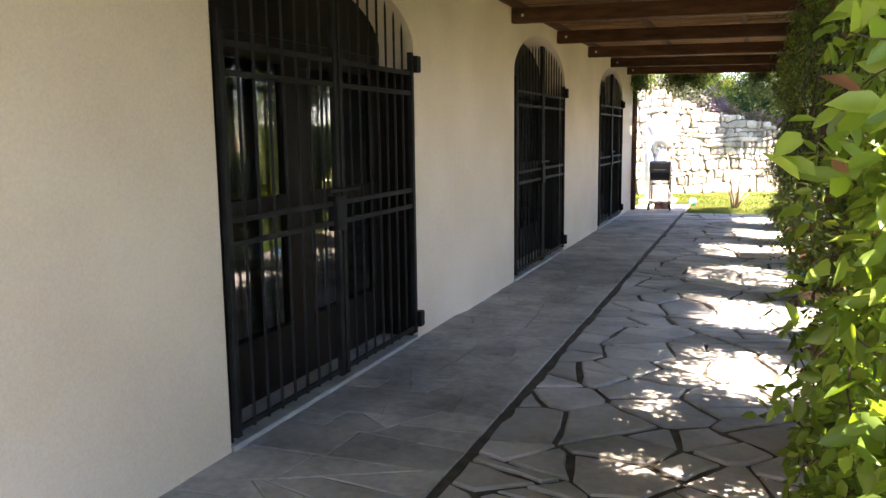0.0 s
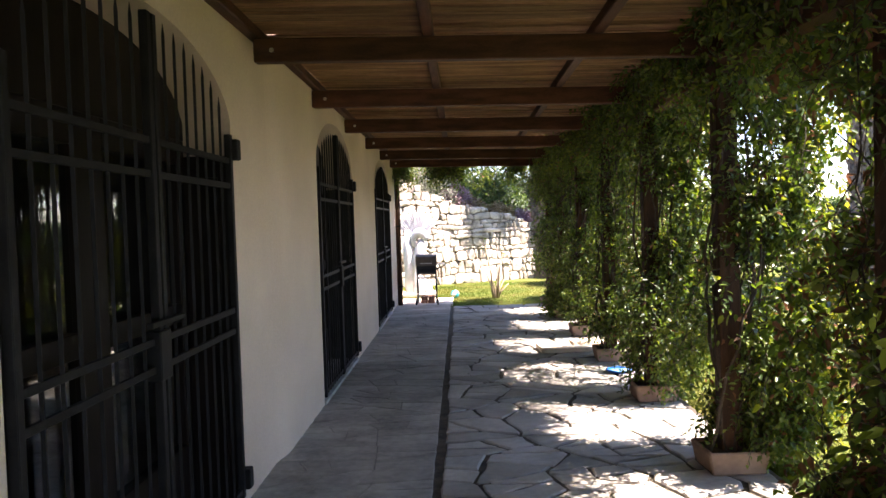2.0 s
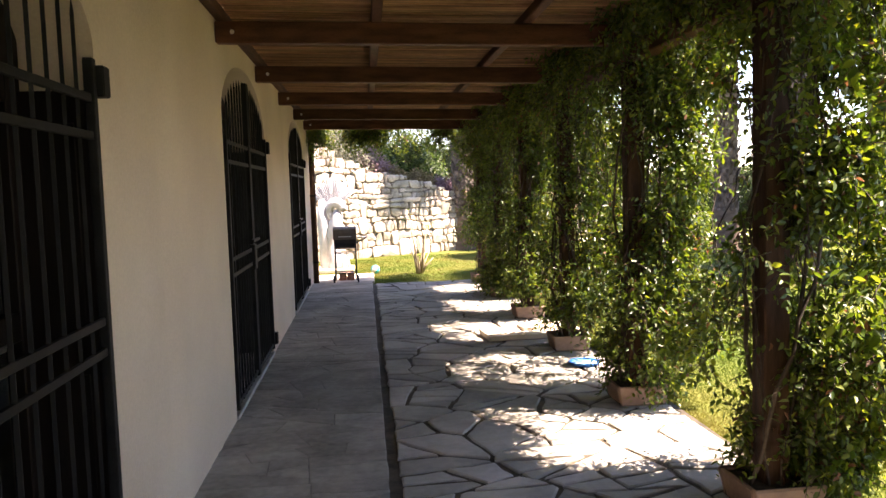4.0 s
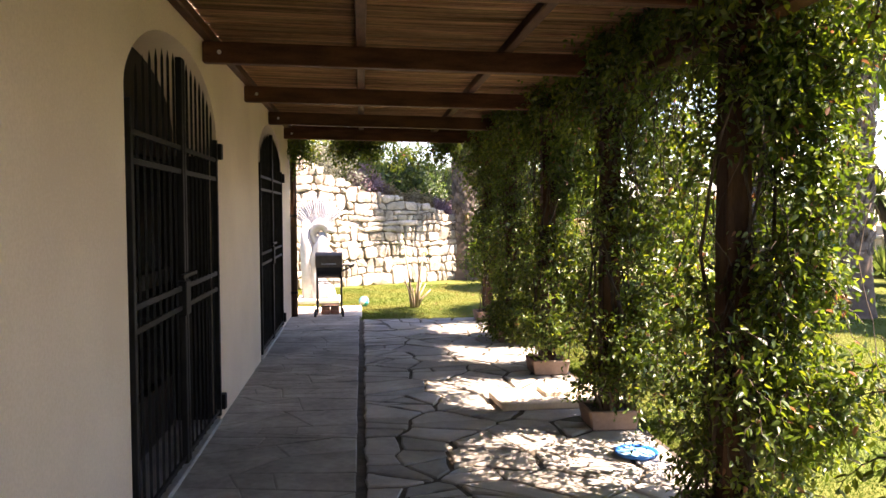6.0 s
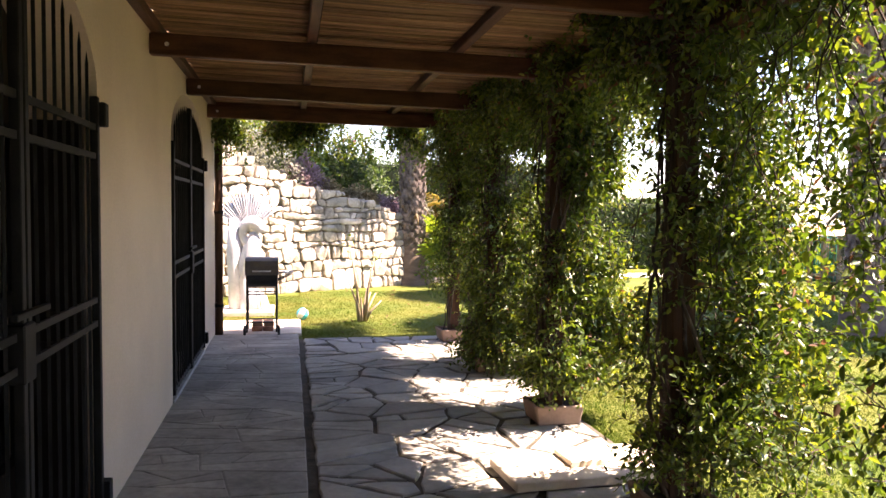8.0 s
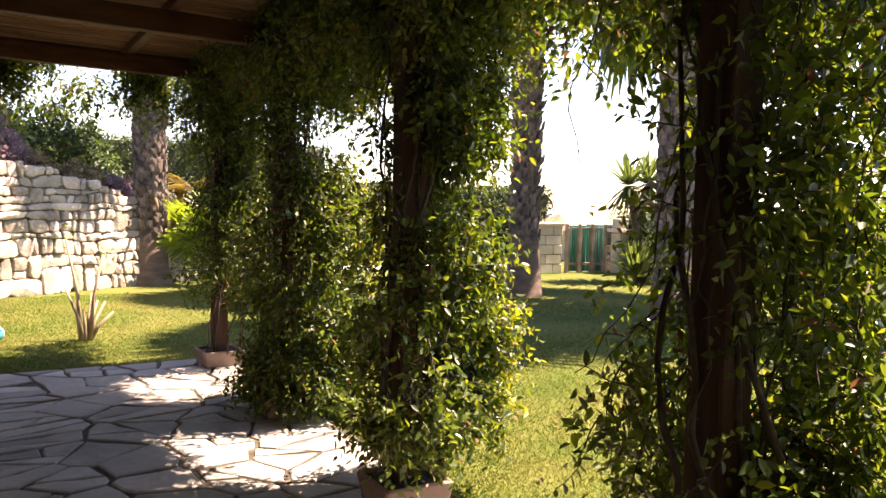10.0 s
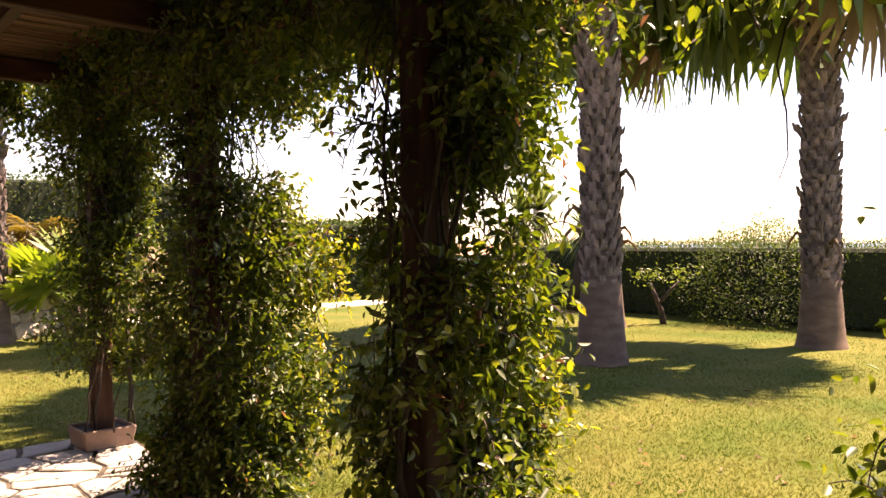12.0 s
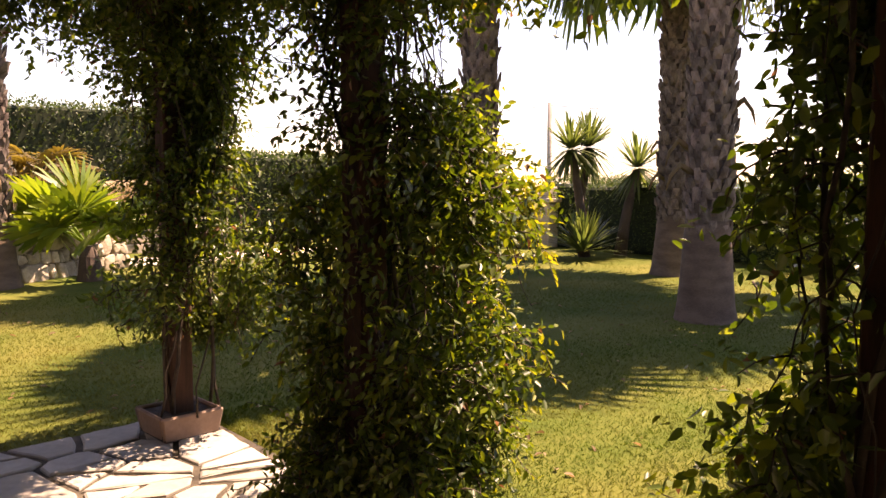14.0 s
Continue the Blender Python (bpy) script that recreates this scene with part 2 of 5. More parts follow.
# ---- mesh helpers ----
def mesh_from(name, verts, faces, material, smooth=False):
    me = bpy.data.meshes.new(name)
    me.from_pydata([tuple(v) for v in verts], [], [tuple(f) for f in faces])
    me.materials.append(material)
    if smooth:
        me.polygons.foreach_set("use_smooth", [True] * len(me.polygons))
    me.update()
    return me


def quick_mesh(name, verts, polys, material, smooth=False):
    """Large meshes: verts (n, 3) and polys (m, k) as arrays."""
    verts, polys = np.asarray(verts, dtype=np.float32), np.asarray(polys, dtype=np.int32)
    me = bpy.data.meshes.new(name)
    n, (m, k) = len(verts), polys.shape
    me.vertices.add(n)
    me.vertices.foreach_set("co", verts.ravel())
    me.loops.add(m * k)
    me.loops.foreach_set("vertex_index", polys.ravel())
    me.polygons.add(m)
    me.polygons.foreach_set("loop_start", np.arange(0, m * k, k, dtype=np.int32))
    me.materials.append(material)
    me.update(calc_edges=True)
    if smooth:
        me.polygons.foreach_set("use_smooth", [True] * m)
    return me


def part(name, data, material, parent, label=""):
    """Links a bmesh, or a ready mesh, as one mesh object under a thing or under a part."""
    if isinstance(data, bmesh.types.BMesh):
        me = bpy.data.meshes.new(name)
        data.to_mesh(me)
        data.free()
        me.materials.append(material)
    else:
        me = data
    ob = new(name, me)
    ob.parent = parent
    if label:
        tagged(ob, label)
    return ob


def thing(name, label, category, group="", kind="", at=(0, 0, 0)):
    ob = new(name)
    ob.empty_display_size = 0.1
    ob.location = at
    return tagged(ob, label, category, group, kind)


def box_bm(lo, hi, bevel=0.0, bm=None):
    own = bm or bmesh.new()
    c, s = [(a + b) / 2 for a, b in zip(lo, hi)], [b - a for a, b in zip(lo, hi)]
    made = bmesh.ops.create_cube(own, size=1.0, matrix=Matrix.Translation(c) @ Matrix.Diagonal((*s, 1)))
    if bevel:
        es = list({e for v in made["verts"] for e in v.link_edges})
        bmesh.ops.bevel(own, geom=es, offset=bevel, segments=1, affect="EDGES")
    return own


def tube_data(points, radii, sides=6, cap=True):
    """Vertices and faces of a tube along points with a radius at each."""
    pts = [Vector(p) for p in points]
    vs, fs = [], []
    up = Vector((0.13, 0.27, 0.95))
    for i, p in enumerate(pts):
        d = (pts[min(i + 1, len(pts) - 1)] - pts[max(i - 1, 0)]).normalized()
        side = d.cross(up)
        if side.length < 0.05:
            side = d.cross(Vector((1, 0, 0)))
        side.normalize()
        other = d.cross(side)
        for k in range(sides):
            a = 2 * math.pi * k / sides
            vs.append(p + (side * math.cos(a) + other * math.sin(a)) * radii[i])
    for i in range(len(pts) - 1):
        for k in range(sides):
            a, b = i * sides + k, i * sides + (k + 1) % sides
            fs.append((a, a + sides, b + sides, b))
    if cap:
        fs.append(tuple(range(sides)))
        fs.append(tuple(reversed(range(len(vs) - sides, len(vs)))))
    return vs, fs


def joined(pieces):
    vs, fs = [], []
    for v, f in pieces:
        o = len(vs)
        vs += list(v)
        fs += [tuple(i + o for i in q) for q in f]
    return vs, fs


def tubes_mesh(name, tubes, material, sides=6, smooth=True):
    v, f = joined([tube_data(p, r, sides) for p, r in tubes])
    return mesh_from(name, v, f, material, smooth)


def lathe_data(profile, sides=20):
    """A turned shape from (radius, height) pairs round z."""
    vs, fs = [], []
    for r, z in profile:
        for k in range(sides):
            a = 2 * math.pi * k / sides
            vs.append((r * math.cos(a), r * math.sin(a), z))
    for i in range(len(profile) - 1):
        for k in range(sides):
            a, b = i * sides + k, i * sides + (k + 1) % sides
            fs.append((a, b, b + sides, a + sides))
    return vs, fs


def unit(a):
    return a / np.maximum(np.linalg.norm(a, axis=-1, keepdims=True), 1e-9)


def leaf_mesh(name, pos, axis, face, size, material, slim=0.42, curl=0.12):
    """Many ovate leaves: place, direction of the midrib, facing, length."""
    n = len(pos)
    axis = unit(axis)
    side = unit(np.cross(axis, face))
    nor = np.cross(side, axis)
    s = size[:, None]
    w = s * slim * 0.5
    tip = pos + axis * s - nor * s * curl
    l1, r1 = pos + axis * s * 0.28 + side * w * 0.9 + nor * s * 0.07, pos + axis * s * 0.28 - side * w * 0.9 + nor * s * 0.07
    l2, r2 = pos + axis * s * 0.64 + side * w * 0.8 + nor * s * 0.03, pos + axis * s * 0.64 - side * w * 0.8 + nor * s * 0.03
    v = np.stack([pos, l1, l2, tip, r2, r1], axis=1).reshape(-1, 3)
    o = np.arange(n)[:, None] * 6
    q = np.concatenate([o + np.array([[0, 3, 2, 1]]), o + np.array([[0, 5, 4, 3]])], axis=1).reshape(-1, 4)
    return quick_mesh(name, v, q, material)


def clip_poly(poly, px, py, nx, ny):
    """Keeps the part of poly where (x - px) * nx + (y - py) * ny <= 0."""
    out = []
    for i, (ax, ay) in enumerate(poly):
        bx, by = poly[(i + 1) % len(poly)]
        da, db = (ax - px) * nx + (ay - py) * ny, (bx - px) * nx + (by - py) * ny
        if da <= 0:
            out.append((ax, ay))
        if da * db < 0:
            t = da / (da - db)
            out.append((ax + (bx - ax) * t, ay + (by - ay) * t))
    return out


def cells(points, outline, gap):
    """Irregular stones: each point's own region within the outline, drawn in by half the joint."""
    out = []
    for i, (x, y) in enumerate(points):
        poly = list(outline)
        near = sorted(((px - x) ** 2 + (py - y) ** 2, px, py) for j, (px, py) in enumerate(points) if j != i)[:22]
        for d2, px, py in near:
            d = math.sqrt(d2)
            nx, ny = (px - x) / d, (py - y) / d
            poly = clip_poly(poly, x + nx * (d / 2 - gap / 2), y + ny * (d / 2 - gap / 2), nx, ny)
            if len(poly) < 3:
                break
        if len(poly) >= 3:
            out.append(poly)
    return out


def ragged(poly, rnd, step=0.16, rough=0.012):
    """Breaks long edges and unsettles the corners."""
    out = []
    for i, (ax, ay) in enumerate(poly):
        bx, by = poly[(i + 1) % len(poly)]
        d = math.hypot(bx - ax, by - ay)
        if d < 0.015:
            continue
        k = max(1, int(d / step + 0.5))
        for j in range(k):
            t = j / k
            amp = rough if j else rough * 0.5
            out.append((ax + (bx - ax) * t + rnd.uniform(-amp, amp), ay + (by - ay) * t + rnd.uniform(-amp, amp)))
    return out


def slab_mesh(name, poly, top, low, material, inset=0.012, drop=0.008, tilt=(0, 0), place=None, bulge=0.0):
    """A stone: a raised face with a worn rim. place maps (u, v, h) into the world."""
    cx, cy = sum(p[0] for p in poly) / len(poly), sum(p[1] for p in poly) / len(poly)
    n, vs = len(poly), []
    place = place or (lambda u, v, h: (u, v, h))
    for lift, draw in ((None, 0.0), (-drop, 0.0), (0.0, inset)):
        for x, y in poly:
            d = math.hypot(x - cx, y - cy) or 1
            k = max(0.0, 1 - draw / d)
            u, v = cx + (x - cx) * k, cy + (y - cy) * k
            h = low if lift is None else top + lift + tilt[0] * (u - cx) + tilt[1] * (v - cy)
            vs.append(place(u, v, h))
    fs = [(r * n + k, r * n + (k + 1) % n, (r + 1) * n + (k + 1) % n, (r + 1) * n + k) for r in range(2) for k in range(n)]
    if bulge:
        vs.append(place(cx, cy, top + bulge))
        fs += [(2 * n + k, 2 * n + (k + 1) % n, 3 * n) for k in range(n)]
    else:
        fs.append(tuple(range(2 * n, 3 * n)))
    return mesh_from(name, vs, fs, material)


def shards(poly, least, most, rnd, square=False):
    """Breaks a polygon into straight-edged pieces by cuts across its longer way; square keeps the cuts near level and upright."""
    out, todo = [], [poly]
    while todo:
        p = todo.pop()
        area = 0.5 * abs(sum(p[i][0] * p[(i + 1) % len(p)][1] - p[(i + 1) % len(p)][0] * p[i][1] for i in range(len(p))))
        if area < least or (area < most and rnd.random() < 0.45):
            out.append(p)
            continue
        xs, ys = [q[0] for q in p], [q[1] for q in p]
        w, d = max(xs) - min(xs), max(ys) - min(ys)
        cx = min(xs) + w * rnd.uniform(0.36, 0.64)
        cy = min(ys) + d * rnd.uniform(0.36, 0.64)
        if square:
            a = (0 if w > d * 1.25 else math.pi / 2) + rnd.uniform(-0.13, 0.13)
        else:
            a = (0 if w > d * 1.7 else math.pi / 2) + rnd.gauss(0, 0.33)
        nx, ny = math.cos(a), math.sin(a)
        one, two = clip_poly(p, cx, cy, nx, ny), clip_poly(p, cx, cy, -nx, -ny)
        todo += [q for q in (one, two) if len(q) > 2]
    return out


def drawn_in(poly, gap):
    """The polygon with every side moved inwards by half the joint."""
    cx, cy = sum(p[0] for p in poly) / len(poly), sum(p[1] for p in poly) / len(poly)
    out = list(poly)
    for i, (ax, ay) in enumerate(poly):
        bx, by = poly[(i + 1) % len(poly)]
        L = math.hypot(bx - ax, by - ay)
        if L < 0.004:
            continue
        nx, ny = (by - ay) / L, -(bx - ax) / L
        if (cx - ax) * nx + (cy - ay) * ny > 0:
            nx, ny = -nx, -ny
        out = clip_poly(out, ax - nx * gap / 2, ay - ny * gap / 2, nx, ny)
        if len(out) < 3:
            return []
    return out

# ---- setting: ground ----
WALL_X, STRIP_X, PAVE_X, PAVE_END = -1.97, -1.06, 0.72, 13.62
POST_X = 0.51
POST_Y = (0.08, 1.75, 3.42, 5.09, 6.76, 8.43, 10.10, 11.75, 13.32)


def ground_height(x, y):
    """Level garden, falling away to the shore beyond the hedges."""
    r = max(x - 11.0, y - 24.0, -x - 40.0, -y - 40.0, 0.0)
    return -0.03 - 62.0 * (1 - math.exp(-((r / 95.0) ** 1.4))) if r > 0 else -0.03


def build_ground():
    xs = [-4000, -1500, -500, -150, -60, -25] + [v * 1.0 for v in range(-12, 20)] + [22, 26, 32, 42, 60, 90, 140, 220, 400, 900, 2000, 4500]
    ys = [-4000, -1500, -500, -150, -60, -25] + [v * 1.0 for v in range(-10, 32)] + [36, 42, 52, 70, 100, 150, 230, 400, 900, 2000, 4500]
    vs = [(x, y, ground_height(x, y) + (0.012 * noise.noise((x * 0.6, y * 0.6, 0)) if x > 1 and y < 24 else 0)) for y in ys for x in xs]
    w = len(xs)
    fs = [(j * w + i, j * w + i + 1, (j + 1) * w + i + 1, (j + 1) * w + i) for j in range(len(ys) - 1) for i in range(w - 1)]
    tagged(new("ground", mesh_from("ground", vs, fs, M_LAWN, True)), "sunlit lawn with dry yellow patches and palm shade", "lawn", kind="structure")
    sea = mesh_from("sea", [(-4500, 60, -59), (4800, 60, -59), (4800, 4800, -59), (-4500, 4800, -59), (4800, -4500, -59), (60, -4500, -59), (60, 60, -59)], [(0, 6, 1, 2, 3), (6, 5, 4, 1)], M_SEA)
    tagged(new("water", sea), "hazy blue sea on the far horizon", "sea", kind="structure")


build_ground()


# ---- setting: house ----
OPENINGS = ((2.70, 4.70), (6.82, 8.80), (10.90, 12.92))
SPRING, RISE, WALL_TOP, THICK = 1.88, 0.36, 3.3, 0.38


def arch(y, a, b):
    u = (y - (a + b) / 2) / ((b - a) / 2)
    return SPRING + (RISE - (0.05 if a == OPENINGS[0][0] else 0.0)) * (max(0.0, 1 - abs(u) ** 2.2)) ** 0.62


def wall_offset(y):
    """The front steps back a little, in a soft bend, between the first and second gate."""
    t = min(1.0, max(0.0, (y - 5.35) / 0.25))
    return -0.035 + 0.035 * t * t * (3 - 2 * t)


def build_wall():
    ys = [-6.0, -3.0, 0.0, 1.5, 5.0, 5.3, 5.4, 5.45, 5.5, 5.55, 5.6, 5.8, 9.8, 13.95, 14.35]
    for a, b in OPENINGS:
        ys += [a + (b - a) * (0.5 - 0.5 * math.cos(math.pi * k / 24)) for k in range(25)]
    ys = sorted(set(round(y, 5) for y in ys))
    bm = bmesh.new()

    def inside(y):
        for a, b in OPENINGS:
            if a + 1e-4 < y < b - 1e-4:
                return a, b
        return None

    for y0, y1 in zip(ys, ys[1:]):
        o = inside((y0 + y1) / 2)
        z0, z1 = (arch(y0, *o), arch(y1, *o)) if o else (-0.1, -0.1)
        f0, f1 = WALL_X + wall_offset(y0), WALL_X + wall_offset(y1)
        back = WALL_X - THICK
        quads = [[(f0, y0, z0), (f1, y1, z1), (f1, y1, WALL_TOP), (f0, y0, WALL_TOP)],
                 [(back, y1, z1), (back, y0, z0), (back, y0, WALL_TOP), (back, y1, WALL_TOP)],
                 [(f0, y0, WALL_TOP), (f1, y1, WALL_TOP), (back, y1, WALL_TOP), (back, y0, WALL_TOP)],
                 [(f1, y1, z1), (f0, y0, z0), (back, y0, z0), (back, y1, z1)]]
        for q in quads:
            bm.faces.new([bm.verts.new(p) for p in q])
    for a, b in OPENINGS:
        for y, s in ((a, 1), (b, -1)):
            f, back = WALL_X + wall_offset(y), WALL_X - THICK
            q = [(f, y, -0.1), (back, y, -0.1), (back, y, SPRING), (f, y, SPRING)]
            bm.faces.new([bm.verts.new(p) for p in (q if s > 0 else q[::-1])])
    for y, s in ((ys[0], -1), (ys[-1], 1)):
        f, back = WALL_X + wall_offset(y), WALL_X - THICK
        q = [(f, y, -0.1), (back, y, -0.1), (back, y, WALL_TOP), (f, y, WALL_TOP)]
        bm.faces.new([bm.verts.new(p) for p in q])
    bmesh.ops.remove_doubles(bm, verts=bm.verts, dist=0.0005)
    bmesh.ops.recalc_face_normals(bm, faces=bm.faces)
    ob = part("wall_front", bm, M_PLASTER, None)
    tagged(ob, "cream plastered house wall with three arched openings", "wall", kind="structure")


build_wall()


def plain_box(name, lo, hi, material, label, category, bevel=0.0):
    return tagged(part(name, box_bm(lo, hi, bevel), material, None), label, category, kind="structure")


# Walls and ceiling closing off the rooms, in plaster darkened to look unlit.
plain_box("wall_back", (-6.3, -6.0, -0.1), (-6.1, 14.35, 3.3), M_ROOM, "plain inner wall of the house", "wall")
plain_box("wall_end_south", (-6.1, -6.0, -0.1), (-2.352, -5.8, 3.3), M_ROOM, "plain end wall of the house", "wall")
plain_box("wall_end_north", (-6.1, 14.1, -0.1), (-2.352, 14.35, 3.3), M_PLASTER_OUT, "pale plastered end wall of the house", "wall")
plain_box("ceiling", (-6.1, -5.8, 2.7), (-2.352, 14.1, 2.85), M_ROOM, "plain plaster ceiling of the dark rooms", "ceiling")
plain_box("floor", (-6.1, -5.8, -0.1), (-2.352, 14.1, -0.005), M_STRIP, "dark stone floor inside the house", "floor")
plain_box("roof", (-6.5, -6.2, 3.302), (-1.75, 14.55, 3.42), M_ROOFTILE, "flat tiled roof edge over the house", "roof")
for k, (a, b) in enumerate(OPENINGS):
    o = WALL_X + wall_offset(a)
    plain_box("threshold_%d" % (k + 1), (WALL_X - THICK, a + 0.003, -0.06), (o + 0.012, b - 0.003, 0.022), M_SILL, "pale worn stone threshold under the gate", "threshold", 0.006)


def build_door(k, a, b):
    """Glazed double door set back in the opening, dark wood, two leaves with three panes each."""
    x0, x1 = WALL_X - 0.33, WALL_X - 0.27
    door = thing("door_%d" % k, "closed dark wooden glazed door behind the gate", "door", kind="structure", at=((x0 + x1) / 2, a, 0))
    inv = Matrix.Translation(-Vector(door.location))

    def fix(ob):
        ob.matrix_basis = inv
        return ob

    n = 20
    vs, fs = [], []
    for i in range(n + 1):
        y = a + (b - a) * i / n
        for x in (x0, x1):
            for z in (1.80, arch(y, a, b) + 0.01):
                vs.append((x, y, max(z, 1.801)))
    for i in range(n):
        p, q = i * 4, i * 4 + 4
        fs += [(p, q, q + 1, p + 1), (p + 2, p + 3, q + 3, q + 2), (p, p + 2, q + 2, q)]
    fix(part("transom", mesh_from("transom", vs, fs, M_DARKWOOD), M_DARKWOOD, door))
    mid = (a + b) / 2
    for lo, hi in ((a, mid - 0.003), (mid + 0.003, b)):
        bm = bmesh.new()
        for p, q in (((x0, lo, 0.022), (x1, lo + 0.11, 1.80)), ((x0, hi - 0.11, 0.022), (x1, hi, 1.80)), ((x0, lo + 0.11, 0.022), (x1, hi - 0.11, 0.34)),
                     ((x0, lo + 0.11, 0.93), (x1, hi - 0.11, 1.02)), ((x0, lo + 0.11, 1.68), (x1, hi - 0.11, 1.80))):
            box_bm(p, q, 0.004, bm)
        leaf = fix(part("door_leaf", bm, M_DARKWOOD, door))
        for z0, z1 in ((0.34, 0.93), (1.02, 1.68)):
            pane = part("pane", box_bm((x0 + 0.025, lo + 0.10, z0 - 0.01), (x0 + 0.031, hi - 0.10, z1 + 0.01)), M_GLASS, leaf, "clear reflecting glass pane")
            pane.visible_shadow = False
    for y0, y1 in ((a + 0.004, a + 0.045), (b - 0.045, b - 0.004)):
        bm = box_bm((x1 + 0.004, y0, 0.023), (WALL_X - 0.052, y1, 1.72), 0.004)
        for z0, z1 in ((0.12, 0.80), (0.92, 1.62)):
            box_bm((x1 + 0.04, y0 - 0.004, z0), (WALL_X - 0.09, y1 + 0.004, z1), 0.006, bm)
        fix(part("shutter", bm, M_DARKWOOD, door, "dark wooden shutter folded back into the reveal"))
    return door


for k, (a, b) in enumerate(OPENINGS):
    build_door(k + 1, a, b)


# ---- iron gates ----
def build_gate(width):
    """Wrought-iron double gate: stiles, paired rails, upright bars that end in points under the arch, hinges, lock."""
    gate = thing("metal_gate", "closed black wrought-iron double gate with pointed bars", "gate", "arched gates of the house")
    half = width / 2
    x = -0.012

    def top(y):
        return arch(y, 0, width) - 0.085

    def bar(y, z0, z1, r, name, point=0.045):
        pts = [(x, y, z0), (x, y, z1 - point), (x, y, z1)]
        v, f = tube_data(pts, [r, r, r * 0.15], 4)
        part(name, mesh_from(name, v, f, M_IRON), M_IRON, gate)

    for lo, hi in ((0.03, half - 0.008), (half + 0.008, width - 0.03)):
        for y in (lo, hi - 0.035):
            z1 = top(y + 0.017) if (y > 0.2 and y < width - 0.2) else SPRING - 0.06
            part("stile", box_bm((x - 0.016, y, 0.05), (x + 0.016, y + 0.035, z1), 0.003), M_IRON, gate)
        for z in (0.07, 0.86, 0.96, 1.56, 1.68):
            part("rail", box_bm((x - 0.008, lo + 0.035, z), (x + 0.008, hi - 0.035, z + 0.026), 0.002), M_IRON, gate)
        for i in range(1, 8):
            y = lo + 0.03 + (hi - lo - 0.06) * i / 8
            bar(y, 0.06, top(y), 0.0085, "bar")
    part("lock_box", box_bm((x - 0.028, half - 0.075, 0.83), (x + 0.03, half + 0.03, 1.01), 0.005), M_IRON, gate)
    part("bolt", box_bm((x + 0.014, half - 0.16, 1.03), (x + 0.038, half + 0.16, 1.05), 0.003), M_IRON, gate)
    for y in (width - 0.035,):
        for z in (0.085, 1.70):
            part("hinge", box_bm((x - 0.02, y, z), (x + 0.04, y + 0.065, z + 0.10), 0.005), M_IRON, gate)
    return gate


first_gate = build_gate(2.0)
first_gate.matrix_basis = pose(WALL_X - 0.035 + 0.012, OPENINGS[0][0], 0)
for a, b in OPENINGS[1:]:
    copy_thing(first_gate, pose(WALL_X + 0.012, a, 0) @ Matrix.Diagonal((1, (b - a) / 2.0, 1, 1)))

# ---- pergola ----
pergola = thing("pergola", "dark-stained timber pergola with a reed mat roof along the house", "pergola")


def beam_z(x):
    return 2.245 - 0.02 * (x - WALL_X)


def sloped_box(x0, x1, y0, y1, h0, h1, material, name, bevel=0.006):
    bm = box_bm((x0, y0, h0), (x1, y1, h1), bevel)
    for v in bm.verts:
        v.co.z += beam_z(v.co.x)
    return part(name, bm, material, pergola)


for y in POST_Y:
    part("post", box_bm((POST_X - 0.055, y - 0.055, 0.0), (POST_X + 0.055, y + 0.055, beam_z(POST_X) - 0.10), 0.006), M_POST, pergola)
    sloped_box(WALL_X + 0.002, 0.86, y - 0.035, y + 0.035, 0.0, 0.125, M_BEAM, "crossbeam")
    part("bolt", mesh_from("bolt", *joined([tube_data([(WALL_X + 0.10, y - 0.033, beam_z(0) + 0.10), (WALL_X + 0.10, y - 0.043, beam_z(0) + 0.10)], [0.014, 0.012], 8)]), M_STEEL), M_STEEL, pergola)
sloped_box(POST_X - 0.05, POST_X + 0.05, -1.2, 13.62, -0.101, -0.002, M_PURLIN, "header")
sloped_box(WALL_X - 0.031, WALL_X + 0.035, -1.2, 5.40, 0.127, 0.187, M_PURLIN, "purlin")
sloped_box(WALL_X + 0.008, WALL_X + 0.065, 5.42, 13.62, 0.127, 0.187, M_PURLIN, "purlin")
for x in (-1.04, -0.14, 0.74):
    sloped_box(x - 0.03, x + 0.03, -1.2, 13.62, 0.127, 0.187, M_PURLIN, "purlin")
sloped_box(WALL_X + 0.03, 0.86, 13.56, 13.63, 0.06, 0.185, M_BEAM, "end_fascia")


